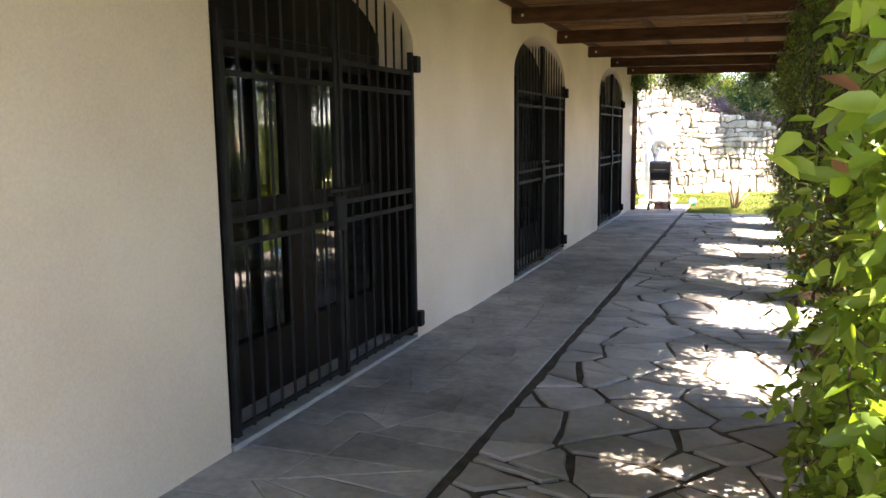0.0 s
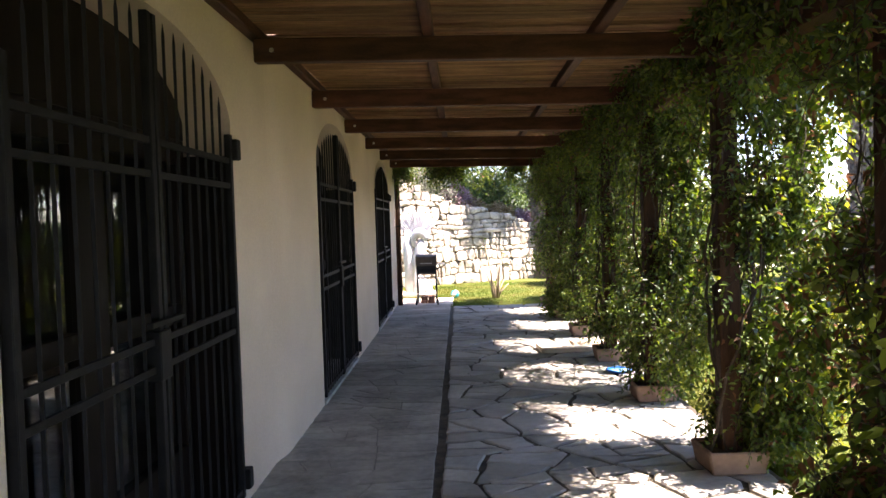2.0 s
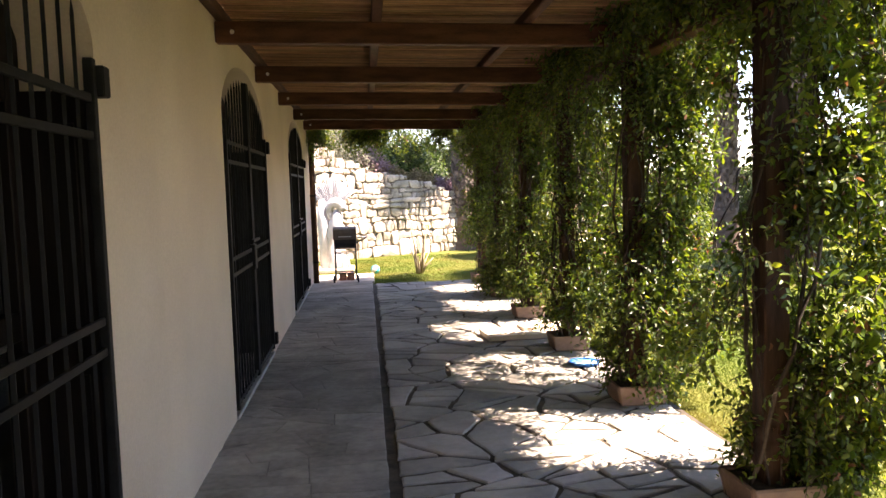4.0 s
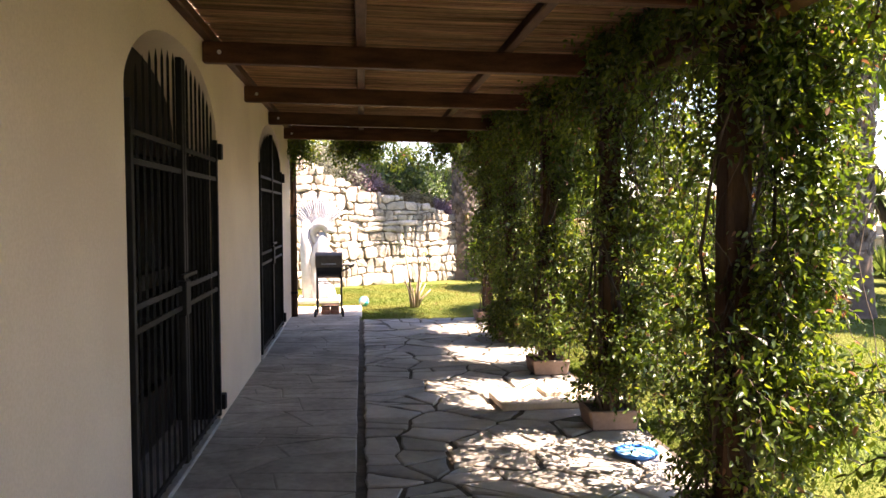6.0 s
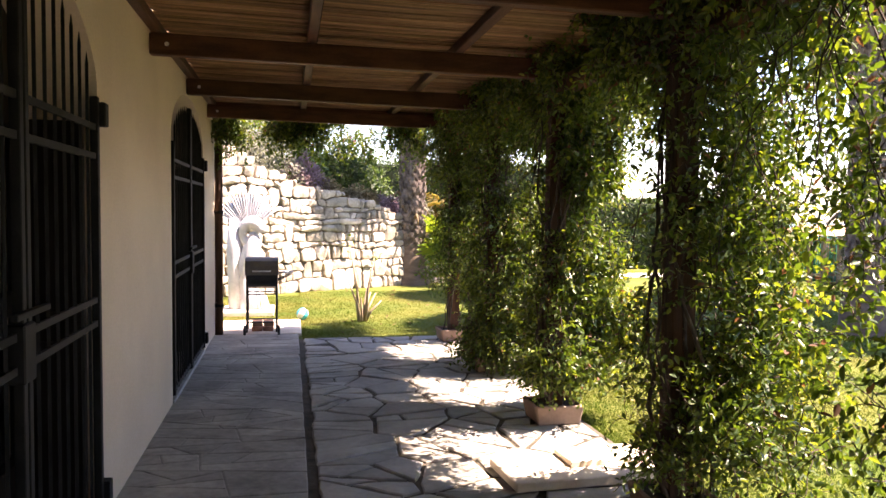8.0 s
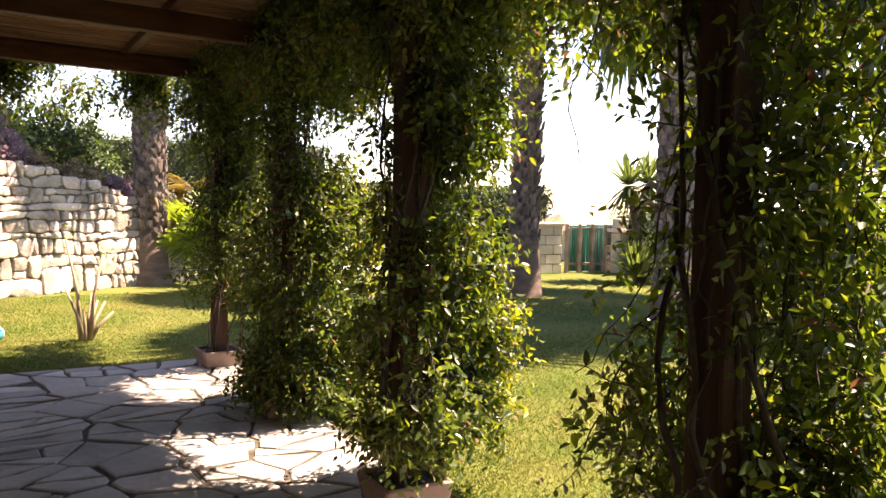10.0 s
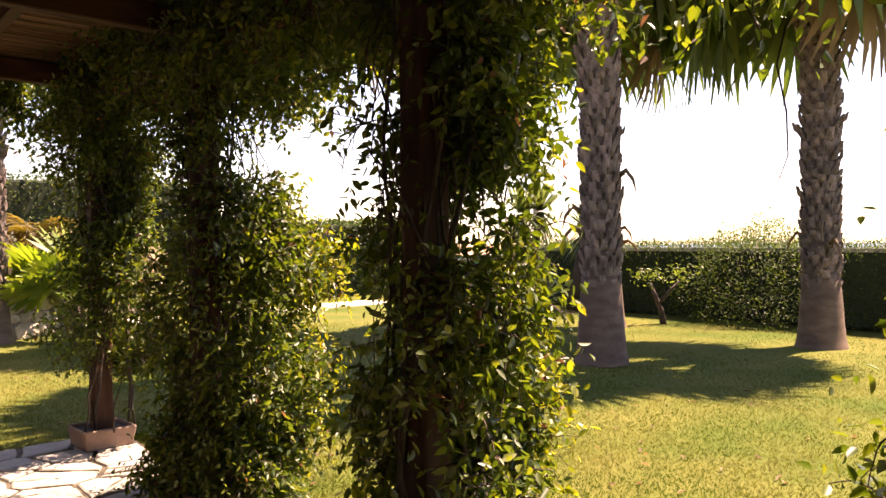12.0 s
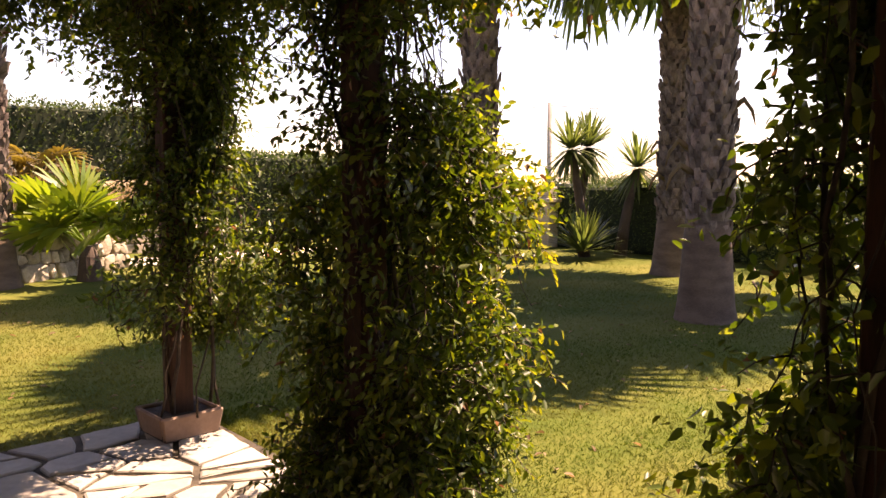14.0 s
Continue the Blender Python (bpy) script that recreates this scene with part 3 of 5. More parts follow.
def reed_mat():
    """Reeds laid across the purlins in two loose layers, under an added opaque sheet."""
    rnd = np.random.RandomState(4)
    n = 2700
    y = np.linspace(-1.2, 13.66, n) + rnd.uniform(-0.004, 0.004, n)
    keep = rnd.rand(n) > 0.05
    y = y[keep]
    n = len(y)
    r = rnd.uniform(0.0028, 0.0048, n)
    z = 0.192 + rnd.rand(n) * 0.012
    x0, x1 = np.where(y < 5.4, -2.0, -1.955) + rnd.uniform(0.0, 0.07, n) * np.where(y < 5.4, 0.05, 1.0), 0.82 + rnd.uniform(-0.12, 0.08, n)
    sk = rnd.uniform(-0.012, 0.012, n)
    vs, o = [], np.arange(n)[:, None] * 9
    sag = [0.0, -0.010, 0.0]
    for k, (t, s) in enumerate(zip((0.0, 0.5, 1.0), sag)):
        x = x0 + (x1 - x0) * t
        for c in range(3):
            a = 2 * math.pi * c / 3 + 0.5
            yy = y + sk * (t - 0.5) + r * math.cos(a) + rnd.uniform(-0.003, 0.003, n) * (k == 1)
            vs.append(np.stack([x, yy, beam_z(x) + z + r * math.sin(a) + s * np.abs(np.sin(x * 3.4))], axis=1))
    v = np.stack(vs, axis=1).reshape(-1, 3)
    q = np.concatenate([o + np.array([[k * 3 + c, k * 3 + (c + 1) % 3, k * 3 + 3 + (c + 1) % 3, k * 3 + 3 + c]]) for k in range(2) for c in range(3)], axis=1).reshape(-1, 4)
    part("reed_mat", quick_mesh("reed_mat", v, q, M_REED), M_REED, pergola, "split reed matting, brown, letting specks of sun through")
    quads = []
    for lo, hi in ((-1.93, -1.2), (-1.22, -0.3), (-0.32, 0.78)):
        y2 = np.linspace(-1.2, 13.66, 1500)
        m = len(y2)
        xs0, xs1, rr = np.where((y2 < 5.4) & (lo < -1.9), -2.0, lo), hi + rnd.uniform(-0.02, 0.05, m), rnd.uniform(0.0056, 0.0075, m)
        z2 = 0.214 + rnd.rand(m) * 0.004
        quads.append(np.stack([np.stack([xs0, y2 - rr, beam_z(xs0) + z2], 1), np.stack([xs1, y2 - rr, beam_z(xs1) + z2], 1),
                               np.stack([xs1, y2 + rr, beam_z(xs1) + z2 + 0.004], 1), np.stack([xs0, y2 + rr, beam_z(xs0) + z2 + 0.004], 1)], axis=1).reshape(-1, 3))
    v = np.concatenate(quads)
    # Opaque sheet added above the reeds to shut out slits of light.
    sheet = [(x, y, beam_z(x) + 0.226 + 0.003 * math.sin(y * 5)) for y in np.linspace(-1.2, 13.64, 60) for x in (-1.998 if y < 5.3 else -1.925, -0.6, 0.72)]
    part("backing_mat", mesh_from("backing_mat", sheet, [(k * 3 + c, k * 3 + c + 1, k * 3 + c + 4, k * 3 + c + 3) for k in range(59) for c in range(2)], M_REED), M_REED, pergola)
    part("upper_mat", quick_mesh("upper_mat", v, np.arange(len(v)).reshape(-1, 4), M_REED), M_REED, pergola)


reed_mat()
corner = thing("downpipe", "dark brown painted downpipe at the house corner", "pipe", at=(WALL_X + 0.05, 13.97, 0))
part("pipe", mesh_from("pipe", *tube_data([(0, 0, 0.0), (0, 0, 2.42)], [0.042, 0.042], 12), M_POST, True), M_POST, corner)
for z in (0.3, 1.3, 2.2):
    part("bracket", mesh_from("bracket", *tube_data([(0, 0, z), (0, 0, z + 0.03)], [0.048, 0.048], 12), M_IRON, True), M_IRON, corner)


# ---- planters at the posts ----
def build_planter():
    p = thing("planter", "weathered terracotta box planter round the foot of a pergola post", "planter", "planters along the pergola")
    bm = bmesh.new()
    w, d, h, t = 0.155, 0.155, 0.125, 0.026
    for lo, hi in (((-w, -d, 0), (w, -d + t, h)), ((-w, d - t, 0), (w, d, h)), ((-w, -d + t, 0), (-w + t, d - t, h)), ((w - t, -d + t, 0), (w, d - t, h))):
        box_bm(lo, hi, 0.009, bm)
    for v in bm.verts:
        k = 0.90 + 0.13 * v.co.z / h + 0.02 * noise.noise(v.co * 14)
        v.co.x, v.co.y = v.co.x * k, v.co.y * k
    part("box", bm, M_TERRA, p)
    part("soil", box_bm((-w + 0.015, -d + 0.015, 0.005), (w - 0.015, d - 0.015, 0.108)), M_SOIL, p, "dark dry soil")
    return p


planter = build_planter()
planter.location = (POST_X, POST_Y[1], 0)
for y in POST_Y[2:]:
    copy_thing(planter, pose(POST_X, y, 0, 0, 0, random.uniform(-4, 4)))


# ---- creeper on the posts ----
def vine(name, label, seed, twig_starts, stems, per=0.025, size=(0.032, 0.060), dry=0.04, drop=0.55, leaf=None):
    leaf = leaf or M_LEAF
    rnd = np.random.RandomState(seed)
    n = len(twig_starts)
    p = np.array(twig_starts, dtype=float)
    base = p.copy()
    d = unit(np.stack([rnd.normal(0.12, 0.8, n), rnd.normal(0, 0.8, n), rnd.normal(-0.15, 0.6, n)], axis=1))
    steps = rnd.randint(4, 11, n)
    P, A, F, S, twigs = [], [], [], [], []
    track = [p.copy()]
    for k in range(13):
        d = unit(d + rnd.normal(0, 0.22, (n, 3)) + np.array([0, 0, -drop * 0.22]))
        p = p + d * per
        track.append(p.copy())
        on = steps > k
        m = int(on.sum())
        sidev = unit(np.cross(d, rnd.normal(0, 1, (n, 3))))
        ax = unit(d * 0.5 + sidev * 0.9 + np.array([0, 0, -0.25]) + rnd.normal(0, 0.25, (n, 3)))
        fc = unit(np.array([0.45, 0, 0.7]) + rnd.normal(0, 0.55, (n, 3)))
        P.append(p[on])
        A.append(ax[on])
        F.append(fc[on])
        S.append(rnd.uniform(size[0], size[1], m) * (1 - 0.25 * k / 13))
    track = np.stack(track, axis=1)
    P, A, F, S = np.concatenate(P), np.concatenate(A), np.concatenate(F), np.concatenate(S)
    ok = P[:, 2] > 0.03
    P, A, F, S = P[ok], A[ok], F[ok], S[ok]
    v = thing(name, label, "creeper", "creepers on the pergola", at=tuple(base[base[:, 2].argmin()]))
    inv = Matrix.Translation(-Vector(v.location))
    pick = rnd.rand(len(P)) < dry
    # young: outer leaves given the sunlit colour, left out round y = 7.
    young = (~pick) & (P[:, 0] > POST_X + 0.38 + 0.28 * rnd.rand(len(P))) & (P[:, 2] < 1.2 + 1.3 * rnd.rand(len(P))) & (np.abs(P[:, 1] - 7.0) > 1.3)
    y0 = part("young_foliage", leaf_mesh("young_foliage", P[young], A[young], F[young], S[young] * 1.15, M_LEAFSUN, 0.52), M_LEAFSUN, v, "outer leaves on the sunny side, coloured yellow-green as if sunlit") if young.any() else None
    pick_all = pick | young
    a = part("foliage", leaf_mesh("foliage", P[~pick_all], A[~pick_all], F[~pick_all], S[~pick_all], leaf, 0.52), leaf, v)
    b = part("dry_foliage", leaf_mesh("dry_foliage", P[pick], A[pick], F[pick], S[pick], M_LEAFDRY, 0.5, 0.3), M_LEAFDRY, v, "withered brown leaves") if pick.any() else None
    tw = [(track[i, : steps[i] + 1], np.linspace(0.0032, 0.0012, steps[i] + 1)) for i in range(0, n, 3)]
    c = part("twig_growth", tubes_mesh("twig_growth", tw, M_STEM, 3), M_STEM, v)
    for o in (a, b, c, y0):
        if o:
            o["kind"] = "stuff"
    obs = [a, b, c, y0]
    for st in stems[:7]:
        obs.append(part("stem", tubes_mesh("stem", [st], M_STEM, 6), M_STEM, v, "bare woody twining stem"))
    if stems:
        o = part("tendril_growth", tubes_mesh("tendril_growth", stems[7:], M_STEM, 4), M_STEM, v, "thin bare hanging tendrils")
        o["kind"] = "stuff"
        obs.append(o)
    for o in obs:
        if o:
            o.matrix_basis = inv
    return v


def post_vine(py, seed, amount, reach=1.0, dry=0.04, size=(0.036, 0.070), spread=0.42, shift=0.17, foot=0.12):
    rnd = np.random.RandomState(seed)
    starts = []
    k = 0
    while len(starts) < amount and k < amount * 30:
        k += 1
        z = rnd.uniform(foot, 2.25) if rnd.rand() < 0.85 else rnd.uniform(foot, 0.8)
        wide = (0.15 + 0.03 * math.sin(z * 6 + seed) + 0.10 * math.exp(-(((z - 0.75) / 0.38) ** 2)) + 0.16 * max(0, z - 1.7)) * reach
        if shift > 0:
            a = rnd.uniform(0, 2 * math.pi)
            lump = 1 + 0.5 * noise.noise((math.cos(a) * 1.3 + seed * 3.1, math.sin(a) * 1.3, z * 2.4))
            r = 1.75 * wide * lump * rnd.rand() ** 0.4
            y, x = py + r * math.sin(a) * spread / 0.42, POST_X + shift + r * math.cos(a) * 1.1
        else:
            y, x = py + rnd.uniform(-0.8, 1.1), POST_X - 0.13 + rnd.normal(0, 0.10)
        if x < POST_X - (0.24 if shift > 0 else 0.36):
            continue
        if shift > 0 and x < POST_X + 0.06 and z > 0.4 and (abs(y - py) < 0.10 or rnd.rand() < 0.4):
            continue
        if noise.noise((x * 3.4 + seed * 7, y * 3.4, z * 2.6)) < -0.06:
            continue
        if abs(x - POST_X) < 0.09 and abs(y - py) < 0.09 and rnd.rand() < 0.5:
            continue
        starts.append((x, y, z))
    stems = []
    for s in range(7):
        a0, turn = rnd.uniform(0, 6.28), rnd.uniform(0.7, 2.2) * rnd.choice([-1, 1])
        off, zz = rnd.uniform(0.07, 0.17), np.linspace(0.10, rnd.uniform(1.8, 2.3), 16)
        pts = [(POST_X + 0.04 + math.cos(a0 + turn * z) * off + rnd.normal(0, 0.012), py + math.sin(a0 + turn * z) * off + rnd.normal(0, 0.012), z) for z in zz]
        r0 = rnd.uniform(0.005, 0.013)
        stems.append((pts, np.linspace(r0, r0 * 0.5, 16)))
    for s in range(44):
        x, y, z = POST_X + rnd.normal(0.10, 0.11), py + rnd.normal(0, 0.13), rnd.uniform(1.0, 2.3)
        pts, dx, dy = [(x, y, z)], rnd.normal(0, 0.012), rnd.normal(0, 0.012)
        for _ in range(9):
            dx, dy = dx * 0.7 + rnd.normal(0, 0.017), dy * 0.7 + rnd.normal(0, 0.017)
            x, y, z = x + dx, y + dy, z - rnd.uniform(0.03, 0.10)
            pts.append((x, y, max(z, 0.05)))
        stems.append((pts, np.linspace(0.0034, 0.0014, 10)))
    # The first vine takes the fresh leaves with sunlight in their colour.
    return vine("creeper", "leafy green creeper climbing a pergola post with bare stems", seed, starts, stems, dry=dry, size=size, leaf=M_LEAFFRESHLIT if shift < 0 else None)


# y of the post, twigs, reach, share of dry leaves, leaf sizes, spread along the row, shift outwards, height of the lowest twigs
VINES = ((1.75, 2500, 0.95, 0.004, (0.042, 0.078), 0.5, -0.10, 0.12), (3.42, 5200, 1.12, 0.2, (0.030, 0.058), 0.56, 0.16, 0.15), (5.09, 3500, 0.95, 0.03, (0.027, 0.052), 0.42, 0.18, 0.16),
         (6.76, 3400, 0.95, 0.02, (0.027, 0.052), 0.40, 0.15, 0.16), (8.43, 2700, 0.95, 0.012, (0.025, 0.050), 0.38, 0.16, 0.3), (10.10, 3300, 0.9, 0.012, (0.027, 0.054), 0.40, 0.12, 0.32),
         (11.75, 5300, 1.0, 0.015, (0.025, 0.048), 0.42, 0.12, 0.12), (13.32, 2900, 0.85, 0.015, (0.026, 0.050), 0.40, 0.02, 0.52))
for i, (y, amount, reach, dry, size, spread, shift, foot) in enumerate(VINES):
    post_vine(y, 20 + i, amount, reach, dry, size, spread, shift, foot)


def canopy_vine(y0, y1, seed, amount):
    rnd = np.random.RandomState(seed)
    starts = []
    while len(starts) < amount:
        x, y = POST_X + rnd.normal(0.16, 0.20), rnd.uniform(y0, y1)
        z = 2.46 - abs(rnd.normal(0, 1.0)) * ((0.13 if y < 6.5 else 0.20) + 0.26 * noise.noise((y * 1.3, 4.0, 0.0)))
        if noise.noise((x * 2.8, y * 2.8 + seed, z * 2.4)) < -0.10 or x < POST_X - 0.2 or x > 1.0 or z < 1.45:
            continue
        starts.append((x, y, z))
    return vine("creeper", "creeper foliage hanging from the pergola's outer beam", seed, starts, [], drop=0.9, dry=0.03, size=(0.028, 0.052))


for i in range(4):
    canopy_vine(2.4 + i * 2.82, 2.4 + (i + 1) * 2.82 + 0.1, 60 + i, 3600)


canopy_vine(10.3, 13.3, 64, 3000)
canopy_vine(13.6, 14.6, 70, 620)


def curtain_vine(y0, y1, seed, amount):
    """A hanging sheet of creeper between two posts, thin below."""
    rnd = np.random.RandomState(seed)
    starts, stems = [], []
    while len(starts) < amount:
        x, y, z = POST_X + rnd.normal(0.16, 0.09), rnd.uniform(y0, y1), 2.3 - 2.0 * rnd.rand() ** 1.8
        if noise.noise((x * 3.0, y * 3.6 + seed, z * 1.7)) < 0.0:
            continue
        starts.append((x, y, z))
    for s in range(20):
        x, y, z = POST_X + rnd.normal(0.14, 0.10), rnd.uniform(y0, y1), 2.3
        pts, dx, dy = [(x, y, z)], 0.0, 0.0
        for _ in range(13):
            dx, dy = dx * 0.6 + rnd.normal(0, 0.03), dy * 0.6 + rnd.normal(0, 0.035)
            x, y, z = x + dx, y + dy, z - rnd.uniform(0.04, 0.12)
            pts.append((x, y, max(z, 0.08)))
        stems.append((pts, np.linspace(0.004, 0.0018, 14)))
    return vine("creeper", "creeper curtain of leaves and bare stems hanging between posts", seed, starts, stems, dry=0.03, size=(0.027, 0.052))


curtain_vine(7.0, 8.25, 90, 800)


def fringe_vine(seed, amount):
    rnd = np.random.RandomState(seed)
    starts = []
    while len(starts) < amount:
        x, y, z = rnd.uniform(-1.95, 0.9), 13.72 + abs(rnd.normal(0, 0.16)), 2.44 - abs(rnd.normal(0, 0.17))
        if noise.noise((x * 3.0, y * 2.2, z * 2.2)) < -0.1:
            continue
        starts.append((x, y, z))
    return vine("creeper", "creeper fringe hanging over the end of the reed roof", seed, starts, [], drop=0.9, dry=0.02)


fringe_vine(80, 2300)


# ---- palms ----
def fan_mesh(name, material, droop, seed, segs=26, radius=0.78, stalk=0.75):
    """A fan leaf: stalk along x, then long pleated segments that hang at their tips."""
    rnd = random.Random(seed)
    vs, fs = tube_data([(0, 0, 0), (stalk * 0.5, 0, 0.04), (stalk, 0, 0.0)], [0.018, 0.013, 0.010], 4)
    for i in range(segs):
        a = radians(-125 + 250 * i / (segs - 1)) + rnd.uniform(-0.03, 0.03)
        L = radius * (0.80 + 0.20 * math.cos(a * 0.7)) * rnd.uniform(0.92, 1.05)
        ca, sa = math.cos(a), math.sin(a)
        w = radius * 0.062
        b = len(vs)
        for t, k in ((0.03, 0.25), (0.5, 1.0), (0.78, 0.75), (1.0, 0.04)):
            r = L * t
            dz = -droop * (t ** 2.2) * L + 0.02 * (i % 2)
            for s in (-1, 1):
                vs.append((stalk + ca * r - sa * w * k * s, sa * r + ca * w * k * s, dz + 0.012 * s))
        for q in range(3):
            fs.append((b + q * 2, b + q * 2 + 1, b + q * 2 + 3, b + q * 2 + 2))
    return mesh_from(name, vs, fs, material)


FAN_UP = fan_mesh("frond", M_FROND, 0.25, 1)
FAN_HANG = fan_mesh("frond", M_FROND, 0.6, 2)
FAN_DRY = fan_mesh("dry_frond", M_FRONDDRY, 0.7, 3)
M_FRONDBRONZE = foliage("bronze_frond", (0.09, 0.075, 0.02), (0.15, 0.115, 0.03), (0.19, 0.15, 0.045), (1.5, 1.4, 0.6), 0.5)
FAN_BRONZE = fan_mesh("frond", M_FRONDBRONZE, 0.35, 5, 24, 0.6, 0.5)
FAN_YOUNG = fan_mesh("frond", M_FRONDYOUNG, 0.18, 4, 28, 0.55, 0.5)


def build_palm(height=4.45):
    """Fan palm: flared smooth foot, shaft of cut leaf bases, crown of fans, some dry ones hanging."""
    rnd = random.Random(7)
    palm = thing("palm_tree", "tall fan palm with a boot-covered trunk and grey flared base", "palm tree", "palms on the lawn")
    foot = [(0.335, -0.05), (0.315, 0.0), (0.285, 0.10), (0.262, 0.28), (0.248, 0.44), (0.235, 0.57), (0.224, 0.66), (0.20, 0.72)]
    v, f = lathe_data(foot, 28)
    v = [(x * (1 + 0.03 * noise.noise((x * 6, y * 6, z * 3))), y * (1 + 0.03 * noise.noise((y * 6, x * 6, z * 3))), z) for x, y, z in v]
    part("trunk_base", mesh_from("trunk_base", v, f, M_TRUNKBASE, True), M_TRUNKBASE, palm, "smooth grey-brown flared trunk base")
    prof = [(0.205 - 0.010 * k / 10 + 0.006 * math.sin(k * 2.3), 0.60 + (height - 0.60) * k / 24) for k in range(25)]
    v, f = lathe_data(prof, 20)
    part("trunk", mesh_from("trunk", v, f, M_TRUNK, True), M_TRUNK, palm)
    vs, fs = [], []
    rows = int((height - 0.64) / 0.075)
    for j in range(rows):
        z0 = 0.60 + j * 0.075
        for i in range(11):
            a = 2 * math.pi * (i + 0.5 * (j % 2)) / 11 + rnd.uniform(-0.09, 0.09)
            z, w, h, out = z0 + rnd.uniform(-0.02, 0.02), rnd.uniform(0.10, 0.135), rnd.uniform(0.09, 0.15), rnd.uniform(0.015, 0.06)
            if rnd.random() < 0.06:
                out, h = rnd.uniform(0.07, 0.13), h * 1.2
            r0 = 0.200
            ca, sa = math.cos(a), math.sin(a)
            b = len(vs)
            for (u, zz, r) in ((-w / 2, z, r0 - 0.015), (w / 2, z, r0 - 0.015), (w * 0.32, z + h, r0 + out), (-w * 0.32, z + h, r0 + out), (w * 0.28, z + h * 0.94, r0 + out - 0.025), (-w * 0.28, z + h * 0.94, r0 + out - 0.025), (0, z + h * 0.45, r0 + out * 0.75 + 0.012)):
                vs.append((ca * r - sa * u, sa * r + ca * u, zz))
            fs += [(b, b + 1, b + 6), (b + 1, b + 2, b + 6), (b + 2, b + 3, b + 6), (b + 3, b, b + 6), (b + 3, b + 2, b + 4, b + 5), (b + 1, b + 4, b + 2), (b, b + 3, b + 5)]
    boots = part("boot_cover", mesh_from("boot_cover", vs, fs, M_BOOT), M_BOOT, palm, "overlapping cut leaf bases on the trunk")
    boots["kind"] = "stuff"
    for a, z, L in ((35, 1.22, 0.24), (60, 1.05, 0.30), (200, 1.5, 0.22), (275, 1.12, 0.26)):
        ca, sa = math.cos(radians(a)), math.sin(radians(a))
        pts = [(ca * r, sa * r, z + dz) for r, dz in ((0.19, 0.0), (0.19 + L * 0.5, 0.06), (0.19 + L * 0.85, -0.02), (0.19 + L, -0.12))]
        part("frond_stub", tubes_mesh("frond_stub", [(pts, [0.03, 0.024, 0.018, 0.006])], M_FRONDDRY, 5), M_FRONDDRY, palm, "broken dry frond stalk")
    for i in range(46):
        a = i * 137.5
        k = i / 45
        if k < 0.3:
            me, tilt, z = FAN_UP, -rnd.uniform(25, 75), height + 0.05
        elif k < 0.99:
            me, tilt, z = FAN_HANG, rnd.uniform(-15, 35), height - 0.05
        else:
            me, tilt, z = FAN_DRY, rnd.uniform(35, 60), height - 0.1
        fr = part("frond", me, M_FROND, palm, "dry brown hanging frond" if me is FAN_DRY else "")
        fr.matrix_basis = pose(0, 0, z, 0, 0, a) @ pose(0.12, 0, 0, rnd.uniform(-15, 15), tilt, 0) @ Matrix.Scale(rnd.uniform(1.1, 1.45), 4)
    return palm


PALMS = (("a", 1.05, 19.75, 1.05, 0), ("b", 5.72, 16.55, 0.9, 40), ("c", 5.35, 13.27, 0.84, 95), ("d", 7.98, 12.25, 0.86, 170), ("e", 7.95, 15.25, 0.88, 250))
palm = build_palm()
for k, (_, x, y, s, rz) in enumerate(PALMS):
    m = pose(x, y, -0.03, 0, 0, rz) @ Matrix.Diagonal((s, s, (1.1, 1.12, 1.13, 1.0, 1.0)[k], 1))
    if k == 0:
        palm.matrix_basis = m
    else:
        copy_thing(palm, m)


for piece in palm.children:
    if piece.name.startswith("frond") and "stub" not in piece.name:
        piece.matrix_basis = piece.matrix_basis @ Matrix.Scale(0.72, 4)


def build_young_palm(x, y):
    rnd = random.Random(9)
    p = thing("young_palm", "young fan palm with bright yellow-green fronds beside a tall trunk", "palm", at=(x, y, -0.03))
    v, f = lathe_data([(0.15, 0.0), (0.14, 0.15), (0.11, 0.30), (0.06, 0.42)], 14)
    part("trunk", mesh_from("trunk", [(a * (1 + 0.2 * noise.noise((a * 9, b * 9, c * 9))), b, c) for a, b, c in v], f, M_TRUNK), M_TRUNK, p)
    for i in range(15):
        fr = part("frond", FAN_YOUNG, M_FRONDYOUNG, p)
        fr.matrix_basis = pose(0, 0, 0.45, 0, 0, i * 137.5) @ pose(0.03, 0, 0, rnd.uniform(-35, 35), -rnd.uniform(22, 80), 0) @ Matrix.Scale(rnd.uniform(0.95, 1.25), 4)
    return p


build_young_palm(2.1, 19.65)
bronze = thing("young_palm", "small fan palm with bronze and yellow drying fronds", "palm", at=(2.35, 22.25, -0.03))
part("trunk", mesh_from("trunk", *tube_data([(0, 0, 0), (0.02, 0, 0.7), (0.0, 0.02, 1.35)], [0.13, 0.11, 0.09], 12), M_TRUNK), M_TRUNK, bronze)
for i in range(13):
    fr = part("frond", FAN_BRONZE, M_FRONDDRY, bronze)
    fr.matrix_basis = pose(0, 0, 1.35, 0, 0, i * 137.5) @ pose(0.03, 0, 0, (i * 37) % 41 - 20, 15 - (i * 53) % 60, 0) @ Matrix.Scale(0.7, 4)


